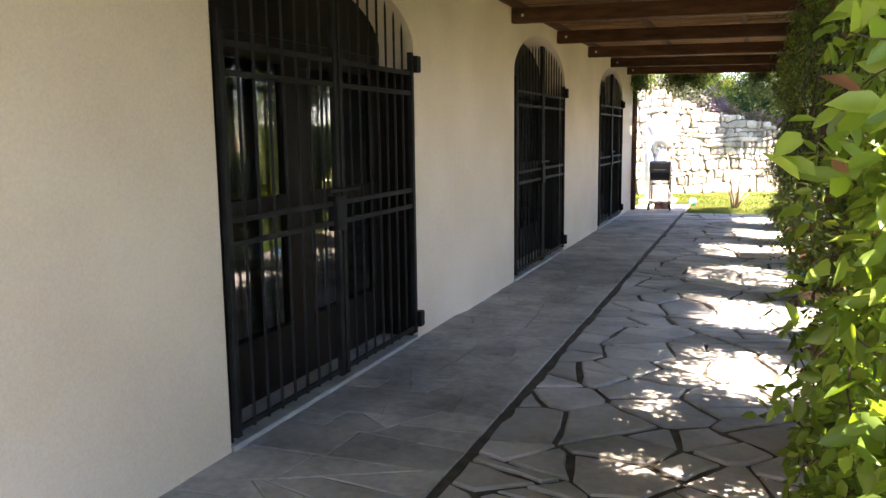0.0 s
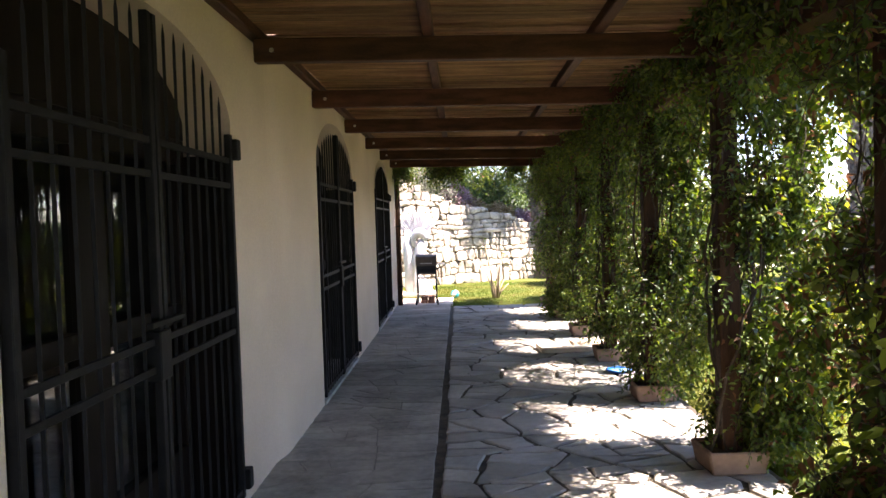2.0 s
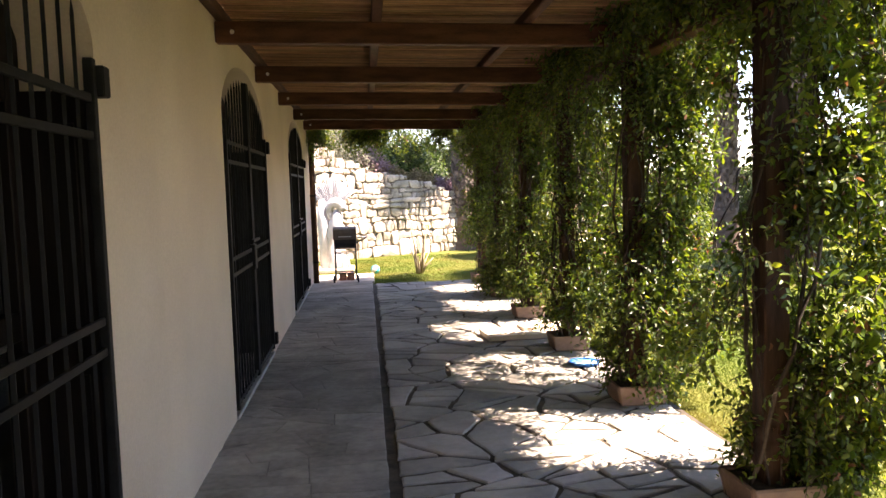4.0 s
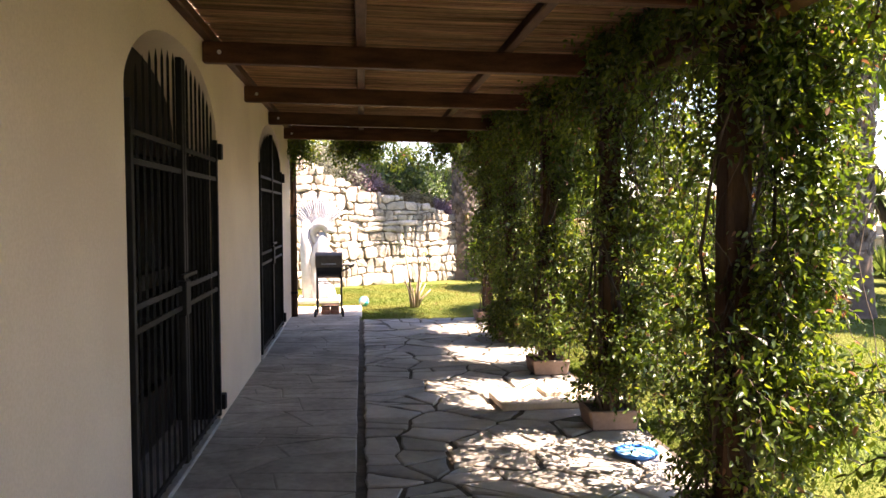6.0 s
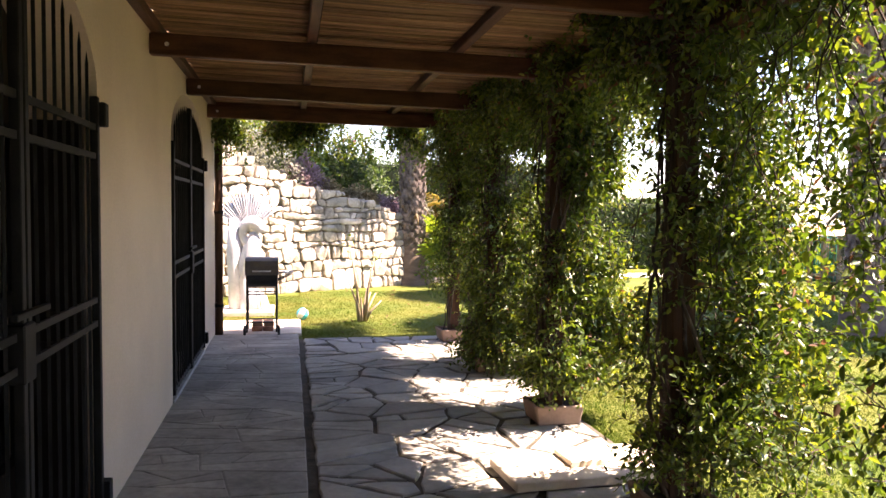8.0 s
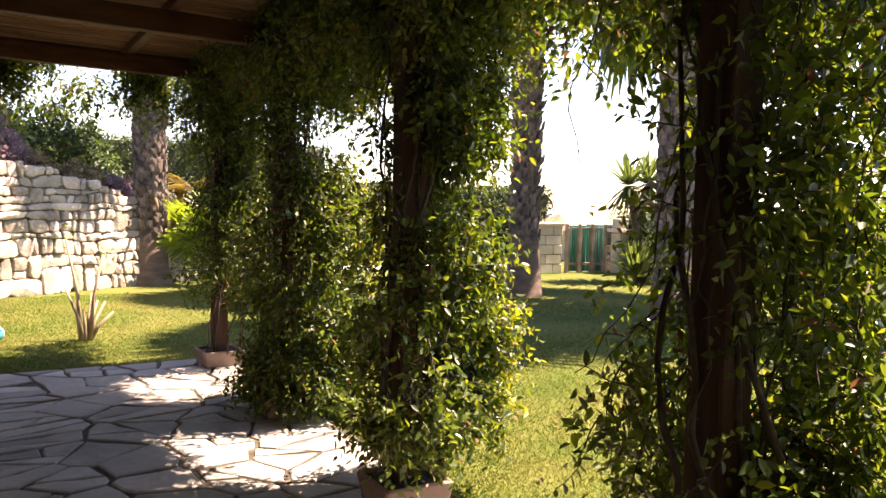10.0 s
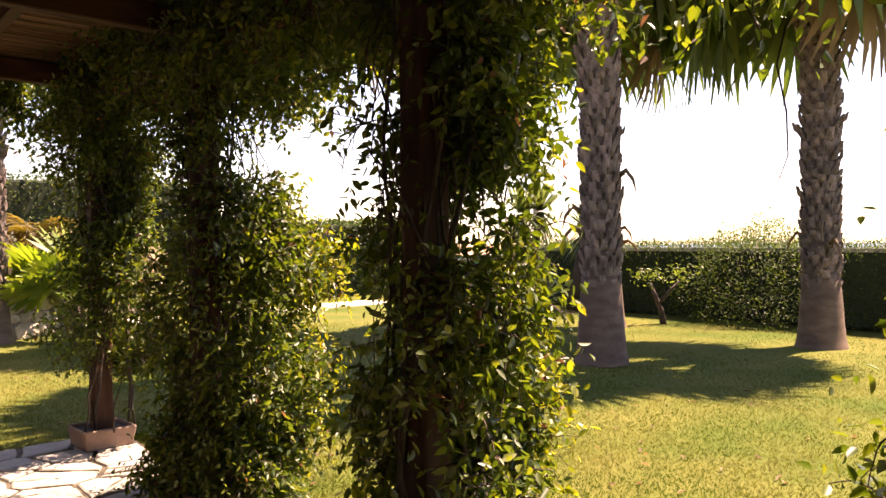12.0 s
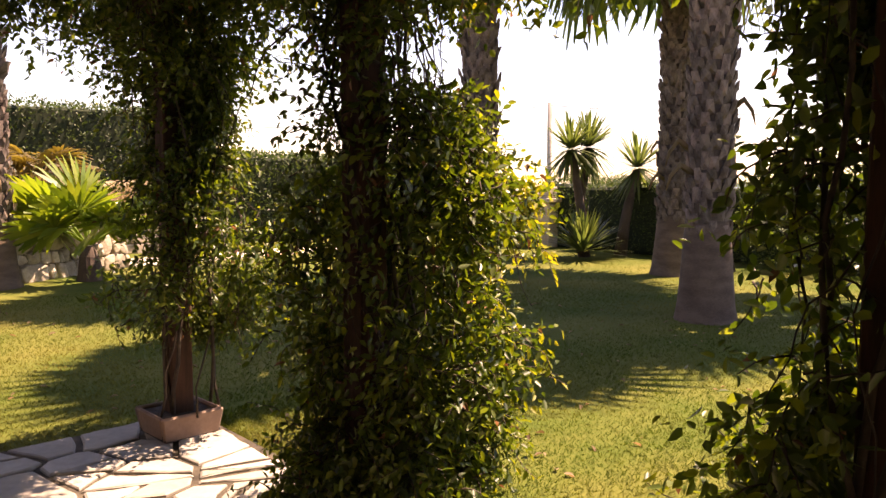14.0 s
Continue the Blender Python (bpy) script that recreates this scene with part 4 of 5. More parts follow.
# ---- yuccas ----
def rosette(n, length, seed, low=-78, high=85):
    rnd = np.random.RandomState(seed)
    az, el = rnd.uniform(0, 2 * np.pi, n), np.radians(low + (high - low) * rnd.beta(1.6, 1.3, n))
    L = length * rnd.uniform(0.8, 1.1, n)
    d = np.stack([np.cos(az) * np.cos(el), np.sin(az) * np.cos(el), np.sin(el)], 1)
    s = np.stack([-np.sin(az), np.cos(az), 0 * az], 1)
    vs = []
    for t, w in ((0.05, 0.013), (0.45, 0.021), (0.8, 0.014), (1.0, 0.001)):
        c = d * (L * t)[:, None] + np.array([0, 0, -1]) * (0.10 * L * t ** 2.5)[:, None]
        vs += [c - s * w, c + s * w]
    v = np.stack(vs, 1).reshape(-1, 3)
    o = np.arange(n)[:, None] * 8
    q = np.concatenate([o + np.array([[2 * k, 2 * k + 1, 2 * k + 3, 2 * k + 2]]) for k in range(3)], 1).reshape(-1, 4)
    return quick_mesh("crown", v, q, M_YUCCA)


def build_yucca(label, at, trunks, low):
    y = thing("yucca", label, "yucca", "yuccas by the hedge", at=at)
    for i, (pts, radii, head, L) in enumerate(trunks):
        part("trunk", tubes_mesh("trunk", [(pts, radii)], M_TRUNK, 9), M_TRUNK, y)
        for j, h in enumerate(head):
            c = part("crown", rosette(170, L, 30 + i * 7 + j), M_YUCCA, y)
            c.location = h
    if low:
        c = part("low_crown", rosette(190, 0.75, 77, -5, 88), M_YUCCA, y)
        c.location = low
    return y


build_yucca("leaning yucca with a spiky round crown", (9.38, 17.1, -0.03), [([(0, 0, 0), (0.08, -0.02, 0.5), (0.22, -0.03, 1.0), (0.33, -0.05, 1.35)], [0.11, 0.085, 0.07, 0.06], [(0.35, -0.05, 1.4)], 0.70)], None)
build_yucca("forked yucca with two spiky crowns and low shoots", (8.85, 17.4, -0.03), [([(0, 0, 0), (-0.05, 0, 0.6), (-0.2, 0, 1.15), (-0.32, 0.02, 1.62)], [0.10, 0.08, 0.065, 0.055], [(-0.34, 0.02, 1.68)], 0.66),
                                                              ([(-0.12, 0, 0.85), (0.05, 0.03, 1.3), (0.12, 0.05, 1.68)], [0.06, 0.055, 0.05], [(0.13, 0.05, 1.72)], 0.66)], (-0.35, -0.25, 0.12))


# ---- hedges and shrubs ----
def leafy_shell(rnd, pts, nors, size, material, name):
    n = len(pts)
    ax = unit(rnd.normal(0, 0.7, (n, 3)) + nors * 0.5 + np.array([0, 0, -0.1]))
    fc = unit(nors + rnd.normal(0, 0.5, (n, 3)) + np.array([0, 0, 0.35]))
    return leaf_mesh(name, pts, ax, fc, rnd.uniform(size * 0.7, size * 1.3, n), material, 0.45)


def hedge(label, x0, x1, y0, y1, height, seed, base=-0.03, leaf=0.06, per=330, material=None):
    rnd = np.random.RandomState(seed)
    h = thing("hedge", label, "hedge", at=((x0 + x1) / 2, (y0 + y1) / 2, base))
    lx, ly = (x1 - x0) / 2, (y1 - y0) / 2
    # Added solid box, coloured as the shaded inside seen between the leaves.
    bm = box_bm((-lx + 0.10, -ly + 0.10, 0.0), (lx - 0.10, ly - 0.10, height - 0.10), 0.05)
    part("core", bm, M_HEDGESHADE, h)
    sides = [((1, 0, 0), 2 * ly * height), ((-1, 0, 0), 2 * ly * height), ((0, 1, 0), 2 * lx * height), ((0, -1, 0), 2 * lx * height), ((0, 0, 1), 4 * lx * ly)]
    P, Q = [], []
    for nn, area in sides:
        m = int(area * per)
        u = rnd.uniform(-1, 1, (m, 3)) * np.array([lx, ly, height / 2]) + np.array([0, 0, height / 2])
        for a in range(3):
            if nn[a]:
                lim = (lx, ly, height)[a] if nn[a] > 0 else (-lx, -ly, 0)[a]
                u[:, a] = lim
        w = np.array([noise.noise((p[0] * 1.7 + seed, p[1] * 1.7, p[2] * 1.9)) for p in u])
        u += np.array(nn) * (w * 0.13 - 0.05 + rnd.normal(0, 0.04, m))[:, None]
        P.append(u)
        Q.append(np.tile(np.array(nn, dtype=float), (m, 1)))
    part("foliage", leafy_shell(rnd, np.concatenate(P), np.concatenate(Q), leaf, material or M_HEDGE, "foliage"), M_HEDGE, h)
    return h


def shrub(label, at, radii, seed, material, leaves=900, leaf=0.07, category="shrub", twigs=10):
    rnd = np.random.RandomState(seed)
    s = thing("shrub", label, category, at=at)
    d = unit(rnd.normal(0, 1, (leaves, 3)))
    d[:, 2] = np.abs(d[:, 2]) * 1.1 - 0.15
    lump = np.array([1 + 0.45 * noise.noise((p[0] * 2.2 + seed, p[1] * 2.2, p[2] * 2.2)) for p in d])
    p = d * (lump * rnd.uniform(0.55, 1.0, leaves) ** 0.6)[:, None] * np.array(radii)
    p[:, 2] = np.maximum(p[:, 2] + radii[2] * 0.12, 0.02)
    part("foliage", leafy_shell(rnd, p, d, leaf, material, "foliage"), material, s)
    tw = []
    for i in range(twigs):
        e = d[i] * np.array(radii) * 0.8
        tw.append(([(0, 0, 0), tuple(e * 0.5 + rnd.normal(0, 0.03, 3)), tuple(e)], [0.014, 0.009, 0.004]))
    part("branches", tubes_mesh("branches", tw, M_STEM, 5), M_STEM, s)
    return s


hedge("long clipped dark green hedge along the garden's edge", 9.7, 10.9, 3.0, 18.2, 1.18, 1, leaf=0.04, per=700)
hedge("dark clipped hedge behind the yuccas", 9.7, 12.4, 18.3, 19.3, 1.22, 2, leaf=0.045, per=600)
hedge("tall dark hedge beside the far garden gate", 4.9, 11.2, 23.0, 24.0, 1.7, 3, leaf=0.08, per=500)
hedge("dark hedge on the upper terrace", -3.0, 6.4, 26.0, 27.2, 1.5, 4, base=1.15, leaf=0.08, per=260)
shrub("large green bush growing out of the hedge", (9.75, 13.85, -0.03), (0.8, 1.3, 1.3), 5, M_BUSH, 9000, 0.042)
shrub("rounded green bush above the hedge", (11.6, 11.0, -0.03), (1.1, 1.8, 1.65), 6, M_BUSH, 9000, 0.055)
shrub("rounded green bush behind the hedge", (12.4, 15.2, -0.03), (1.1, 1.6, 1.5), 8, M_BUSH, 7000, 0.055)
for k, (x, y, r, h) in enumerate(((2.3, 24.3, 0.9, 0.95), (3.6, 24.6, 1.0, 0.9), (4.7, 24.8, 0.8, 0.8))):
    shrub("dry brown brush on the slope under the hedge", (x, y + 0.35, 0.35), (r, 0.5, h * 0.8), 90 + k, M_DRYSHRUB, 3000, 0.06)

# ---- stone retaining wall and the bank above it ----
W0, W1 = Vector((-4.2, 16.72, 0)), Vector((3.0, 20.77, 0))
WDIR = (W1 - W0).normalized()
WNOR = Vector((WDIR.y, -WDIR.x, 0))
WLEN = (W1 - W0).length


def wall_top(u):
    """Height of the stepped wall along its length, low towards the palm."""
    pts = ((0, 2.75), (1.6, 2.55), (2.4, 2.40), (3.0, 2.12), (3.8, 1.82), (4.7, 1.64), (5.6, 1.42), (6.4, 1.15), (8.5, 0.85))
    for (a, za), (b, zb) in zip(pts, pts[1:]):
        if u <= b:
            return za + (zb - za) * (u - a) / (b - a)
    return pts[-1][1]


def on_wall(u, v, h):
    lean = -0.07 * v
    p = W0 + WDIR * u + WNOR * (h + lean)
    return (p.x, p.y, v - 0.04)


retaining = thing("stone_wall", "dry limestone retaining wall, sunlit, stepping down to the palm", "stone wall", kind="structure", at=tuple(W0))
vs, fs = [], []
for i in range(41):
    u = WLEN * i / 40
    z = wall_top(u) - 0.05
    vs += [on_wall(u, 0, -0.03), on_wall(u, z, -0.03), on_wall(u, z, -0.45), on_wall(u, 0, -0.45)]
fs = [(i * 4 + a, i * 4 + 4 + a, i * 4 + 4 + b, i * 4 + b) for i in range(40) for a, b in ((0, 1), (1, 2), (2, 3))]
core = part("core", mesh_from("core", vs, fs, M_WALLJOINT), M_WALLJOINT, retaining)
core.matrix_basis = Matrix.Translation(-W0)


def bank_height(x, y):
    p = Vector((x, y, 0)) - W0
    u, d = p.dot(WDIR), -p.dot(WNOR)
    k = min(1, max(0, d / 5))
    return wall_top(min(max(u, 0), 8.4)) * (1 - k) + 1.3 * k - 0.1


bv, bf = [], []
for i in range(17):
    for j in range(9):
        u, d = -1 + (WLEN + 1.5) * i / 16, 0.42 + 8.0 * j / 8
        p = W0 + WDIR * u - WNOR * d
        bv.append((p.x, p.y, bank_height(p.x, p.y) + 0.06 * noise.noise((p.x, p.y, 3))))
bf = [(i * 9 + j, i * 9 + 9 + j, i * 9 + 10 + j, i * 9 + j + 1) for i in range(16) for j in range(8)]
bv += [(v[0], v[1], -0.05) for v in bv[8::9]]
tagged(new("bank", mesh_from("bank", bv, bf, M_BANK, True)), "planted earth bank behind the stone wall", "bank", kind="structure")
BANK = ((1.9, 0.9, (0.7, 0.6, 0.85), M_SHRUB), (2.7, 0.75, (0.65, 0.5, 0.75), M_GREYSHRUB), (3.4, 0.75, (0.65, 0.5, 0.72), M_GREYSHRUB), (4.05, 0.7, (0.45, 0.4, 0.5), M_PURPLE), (4.5, 0.7, (0.4, 0.4, 0.34), M_DRYSHRUB), (5.2, 0.7, (0.45, 0.4, 0.3), M_DRYSHRUB),
        (5.9, 0.75, (0.35, 0.35, 0.30), M_PURPLE), (3.5, 2.2, (1.1, 0.9, 1.15), M_SHRUB), (4.8, 2.6, (1.0, 0.9, 1.0), M_SHRUB), (6.2, 2.4, (0.9, 0.8, 0.9), M_HEDGE), (5.4, 4.0, (1.1, 1.0, 1.2), M_HEDGE), (2.2, 3.0, (1.1, 0.9, 1.0), M_SHRUB), (7.3, 1.6, (0.5, 0.5, 0.4), M_GREYSHRUB))
WORDS = {M_SHRUB.name: "leafy light green bush on the bank", M_GREYSHRUB.name: "grey-green lavender bush above the stone wall", M_PURPLE.name: "mauve flowering bush above the stone wall", M_DRYSHRUB.name: "dry straw-coloured grass tuft above the wall", M_HEDGE.name: "dark green bush on the bank"}
for k, (u, d, r, m) in enumerate(BANK):
    p = W0 + WDIR * u - WNOR * d
    shrub(WORDS[m.name], (p.x, p.y, bank_height(p.x, p.y) - 0.03), (r[0], r[1], r[2] * (1.75 if r[0] > 0.8 else 1.35)), 40 + k, m, 4200 if r[0] > 0.8 else 2400, 0.11 if r[0] > 0.8 else 0.06)
prof = ((23.98, -0.2), (24.3, 0.15), (25.0, 0.75), (25.85, 1.16), (28.4, 1.20), (28.6, -3.0))
tv = [(x, y, z + 0.07 * noise.noise((x * 0.9, y * 0.9, 5))) for y, z in prof for x in [-4 + 0.5 * k for k in range(31)]]
tf = [(j * 31 + i, j * 31 + i + 1, j * 31 + i + 32, j * 31 + i + 31) for j in range(5) for i in range(30)]
tagged(new("terrace_bank", mesh_from("terrace_bank", tv, tf, M_BANK, True)), "dry brown earth slope under the upper hedge", "bank", kind="structure")
low_wall = thing("low_stone_wall", "low pale stone wall beside the garden path", "stone wall", kind="structure", at=(2.2, 22.6, 0))
part("core", box_bm((0, 0.03, -0.05), (3.2, 0.33, 0.50)), M_WALLJOINT, low_wall)
tagged(plain_box("path", (1.2, 20.75, -0.06), (8.4, 21.7, -0.012), M_PATH, "pale concrete garden path crossing the lawn", "path"))

# ---- far boundary: fence, gate, pillar, pole ----
def build_fence(a, b, n, height):
    a, b = Vector(a), Vector(b)
    f = thing("fence", "wooden post fence hung with green netting", "fence", at=tuple(a))
    d = b - a
    ang = math.degrees(math.atan2(d.y, d.x))
    f.matrix_basis = pose(a.x, a.y, a.z, 0, 0, ang)
    for i in range(n + 1):
        x = d.length * i / n
        part("post", box_bm((x - 0.03, -0.03, 0), (x + 0.03, 0.03, height), 0.004), M_FENCEWOOD, f)
    for z in (0.15, height - 0.12):
        part("rail", box_bm((0.03, 0.032, z), (d.length - 0.03, 0.06, z + 0.05), 0.003), M_FENCEWOOD, f)
    for i in range(2 * n):
        x = d.length * (i + 0.5) / (2 * n) + 0.02 * math.sin(i * 2.3)
        part("picket", box_bm((x - 0.008, -0.006, 0.02), (x + 0.008, 0.010, height - 0.10 - 0.05 * (i % 3)), 0.002), M_FENCEWOOD, f)
    vs, fs = [], []
    m = 60
    for i in range(m + 1):
        x = d.length * i / m
        w = 0.02 * math.sin(i * 1.9) + 0.012 * math.sin(i * 4.7)
        vs += [(x, 0.085 + w, 0.03), (x, 0.085 + w * 0.4, height - 0.03)]
    fs = [(i * 2, i * 2 + 2, i * 2 + 3, i * 2 + 1) for i in range(m)]
    part("netting", mesh_from("netting", vs, fs, M_NET), M_NET, f, "green woven shade netting")
    return f


build_fence((8.66, 19.25, -0.03), (9.46, 19.05, -0.03), 3, 0.96)


def garden_wall(label, a, b, height, material):
    """A low wall of squared blocks under a thin coping."""
    a, b = Vector((*a, -0.03)), Vector((*b, -0.03))
    L = (b - a).length
    w = thing("block_wall", label, "garden wall", at=tuple(a))
    w.matrix_basis = pose(a.x, a.y, a.z, 0, 0, math.degrees(math.atan2(b.y - a.y, b.x - a.x)))
    part("core", box_bm((0.01, -0.07, 0), (L - 0.01, 0.09, height - 0.06)), M_MORTAR, w)
    rows = 5
    h = (height - 0.06) / rows
    for j in range(rows):
        x = -0.16 * (j % 2)
        while x < L - 0.03:
            lo, hi = max(x, 0) + 0.006, min(x + 0.33, L) - 0.006
            if hi - lo > 0.03:
                part("block", box_bm((lo, -0.095, j * h + 0.006), (hi, -0.06, (j + 1) * h - 0.006), 0.008), material, w)
            x += 0.33
    part("coping", box_bm((-0.03, -0.13, height - 0.06), (L + 0.03, 0.12, height), 0.012), M_SLAB, w, "pale stone coping")
    return w


garden_wall("pale block wall with a stone coping at the garden's end", (8.0, 19.37), (8.52, 19.26), 0.98, M_SLAB)
garden_wall("tan block garden wall behind the yuccas", (9.56, 19.62), (10.7, 19.50), 0.95, M_GARDENBLOCK)
gate2 = thing("garden_gate", "dark iron garden gate with upright bars", "gate", at=(9.35, 22.2, -0.03))
for i in range(12):
    x = i * 0.09
    part("bar", mesh_from("bar", *tube_data([(x, 0, 0.02), (x, 0, 1.15)], [0.010, 0.010], 5), M_IRON), M_IRON, gate2)
for z in (0.12, 1.0):
    part("rail", box_bm((-0.02, -0.016, z), (1.01, 0.016, z + 0.03), 0.003), M_IRON, gate2)
pillar = thing("stone_pillar", "short pale stone gate pillar with a projecting cap", "pillar", at=(9.66, 18.85, -0.03))
part("shaft", box_bm((-0.13, -0.13, 0), (0.13, 0.13, 0.80), 0.02), M_SLAB, pillar)
part("cap", box_bm((-0.19, -0.19, 0.80), (0.19, 0.19, 0.88), 0.015), M_SLAB, pillar)
part("block", box_bm((-0.12, -0.12, 0.88), (0.12, 0.12, 1.08), 0.02), M_SLAB, pillar, "pale carved block on the pillar")
pole = thing("utility_pole", "thin grey utility pole with a wire", "utility pole", at=(19.0, 26.9, ground_height(19.0, 26.9)))
part("pole", mesh_from("pole", *tube_data([(0, 0, 0), (0, 0, 3.6 - ground_height(19.0, 26.9))], [0.10, 0.08], 10), M_POLE, True), M_POLE, pole)
top = 3.5 - ground_height(19.0, 26.9)
for e, s in (((-14.0, 14.0, top - 0.4), 0.5), ((22.0, -15.0, top + 1.2), 0.7)):
    pts = [(e[0] * t, e[1] * t, top + (e[2] - top) * t - s * 4 * t * (1 - t)) for t in [k / 14 for k in range(15)]]
    part("wire", tubes_mesh("wire", [(pts, [0.012] * 15)], M_RUBBER, 4), M_RUBBER, pole)
house2 = thing("neighbour_roof", "low tiled roof of a neighbouring house beyond the hedge", "house", at=(12.2, 22.5, ground_height(12.2, 22.5)))
bm = bmesh.new()
vsx = [bm.verts.new(p) for p in ((-1.6, -1, 0.85), (1.6, -1, 0.85), (1.6, 1, 0.85), (-1.6, 1, 0.85), (-1.2, 0, 1.25), (1.2, 0, 1.25))]
for q in ((0, 1, 5, 4), (2, 3, 4, 5), (1, 2, 5), (3, 0, 4), (3, 2, 1, 0)):
    bm.faces.new([vsx[i] for i in q])
part("roof", bm, M_ROOFTILE, house2)
part("wall", box_bm((-1.4, -0.85, 0), (1.4, 0.85, 0.85)), M_PLASTER_OUT, house2)

# gnarled little tree before the hedge
tree = thing("small_tree", "small bent bare-stemmed tree in front of the hedge", "tree", at=(8.75, 14.85, -0.03))
part("trunk", tubes_mesh("trunk", [([(0, 0, 0), (0.02, 0.05, 0.2), (-0.06, 0.08, 0.38), (-0.1, 0.15, 0.6)], [0.05, 0.042, 0.034, 0.02]), ([(-0.03, 0.06, 0.3), (0.12, -0.05, 0.5), (0.25, -0.12, 0.62)], [0.03, 0.024, 0.014])], M_STEM, 8), M_STEM, tree)
rs = np.random.RandomState(3)
pp = np.concatenate([rs.normal((-0.1, 0.18, 0.72), (0.13, 0.13, 0.07), (90, 3)), rs.normal((0.26, -0.14, 0.72), (0.13, 0.13, 0.07), (90, 3))])
part("leaves", leafy_shell(rs, pp, unit(rs.normal(0, 1, pp.shape)), 0.07, M_SHRUB, "leaves"), M_SHRUB, tree)

# ---- end of the terrace: slab, barbecue, sculpture, ball, pruned shrub ----
plain_box("terrace_slab", (WALL_X + 0.01, 13.95, -0.07), (-1.05, 15.05, 0.004), M_SLAB, "pale sunlit terrace slab at the end of the walk", "paving", 0.008)
slab2 = plain_box("stone_plinth", (-2.05, 15.6, -0.05), (-1.38, 16.35, 0.03), M_SLAB, "pale stone plinth under the sculpture", "plinth", 0.01)


def build_barbecue(at):
    b = thing("barbecue", "small black charcoal barbecue on wheels with a closed lid", "barbecue", at=at)
    v, f = [], []
    for i, t in enumerate([k / 10 for k in range(11)]):
        a = math.pi * t
        for x in (-0.16, 0.16):
            v.append((x, -0.15 * math.cos(a), 0.64 - 0.15 * math.sin(a)))
    f = [(i * 2, i * 2 + 2, i * 2 + 3, i * 2 + 1) for i in range(10)] + [tuple(range(0, 22, 2)), tuple(range(21, 0, -2))]
    part("bowl", mesh_from("bowl", v, f, M_BBQ, False), M_BBQ, b)
    v = []
    prof = [(-0.165, 0.645), (-0.165, 0.74), (-0.145, 0.795), (-0.10, 0.825), (0.0, 0.835), (0.10, 0.825), (0.145, 0.795), (0.165, 0.74), (0.165, 0.645)]
    for y, z in prof:
        for x in (-0.172, 0.172):
            v.append((x, y, z))
    n = len(prof)
    f = [(i * 2, i * 2 + 1, i * 2 + 3, i * 2 + 2) for i in range(n - 1)] + [tuple(range(0, 2 * n, 2)), tuple(range(2 * n - 1, 0, -2)), (0, 2 * n - 2, 2 * n - 1, 1)]
    lid = part("lid", mesh_from("lid", v, f, M_BBQLID), M_BBQLID, b, "dusty brown-black enamel lid")
    part("handle", tubes_mesh("handle", [([(-0.09, -0.165, 0.69), (-0.09, -0.20, 0.69), (0.09, -0.20, 0.69), (0.09, -0.165, 0.69)], [0.008] * 4)], M_STEEL, 6), M_STEEL, lid, "thin steel handle")
    for x in (-0.155, 0.155):
        for y in (-0.13, 0.13):
            part("leg", tubes_mesh("leg", [([(x, y, 0.03), (x, y, 0.64)], [0.011, 0.011])], M_BBQ, 6), M_BBQ, b)
        part("side_rail", tubes_mesh("side_rail", [([(x, -0.13, 0.14), (x, 0.13, 0.14)], [0.008, 0.008])], M_BBQ, 6), M_BBQ, b)
    for y in (-0.13, 0.13):
        part("cross_rail", tubes_mesh("cross_rail", [([(-0.155, y, 0.14), (0.155, y, 0.14)], [0.008, 0.008])], M_BBQ, 6), M_BBQ, b)
        part("cross_rail", tubes_mesh("cross_rail", [([(-0.155, y, 0.44), (0.155, y, 0.44)], [0.008, 0.008])], M_BBQ, 6), M_BBQ, b)
    for x in (-0.178, 0.178):
        w = part("wheel", mesh_from("wheel", *tube_data([(x - 0.012, -0.13, 0.055), (x + 0.012, -0.13, 0.055)], [0.055, 0.055], 16), M_RUBBER), M_RUBBER, b)
        part("hub", mesh_from("hub", *tube_data([(x - 0.016, -0.13, 0.055), (x + 0.016, -0.13, 0.055)], [0.02, 0.02], 10), M_STEEL), M_STEEL, w)
    for k in range(5):
        part("slat", box_bm((0.18, -0.13 + k * 0.055, 0.66), (0.33, -0.09 + k * 0.055, 0.675), 0.003), M_PALEWOOD, b, "pale wooden side shelf slat")
    part("shelf_bracket", tubes_mesh("shelf_bracket", [([(0.16, -0.1, 0.58), (0.32, -0.1, 0.655)], [0.007, 0.007]), ([(0.16, 0.1, 0.58), (0.32, 0.1, 0.655)], [0.007, 0.007])], M_BBQ, 5), M_BBQ, b)
    return b


build_barbecue((-1.47, 13.98, 0.004))
bricks = thing("brick_stack", "small stack of red bricks under the barbecue", "bricks", at=(-1.47, 14.25, 0.004))
brick_me = bpy.data.meshes.new("brick")
bm = box_bm((-0.055, -0.12, 0.0), (0.055, 0.12, 0.052), 0.004)
bm.to_mesh(brick_me)
bm.free()
brick_me.materials.append(M_BRICK)
for r in range(2):
    for c in range(2):
        o = part("brick", brick_me, M_BRICK, bricks)
        o.matrix_basis = pose(-0.06 + 0.12 * c, 0, r * 0.055, 0, 0, random.uniform(-4, 4))


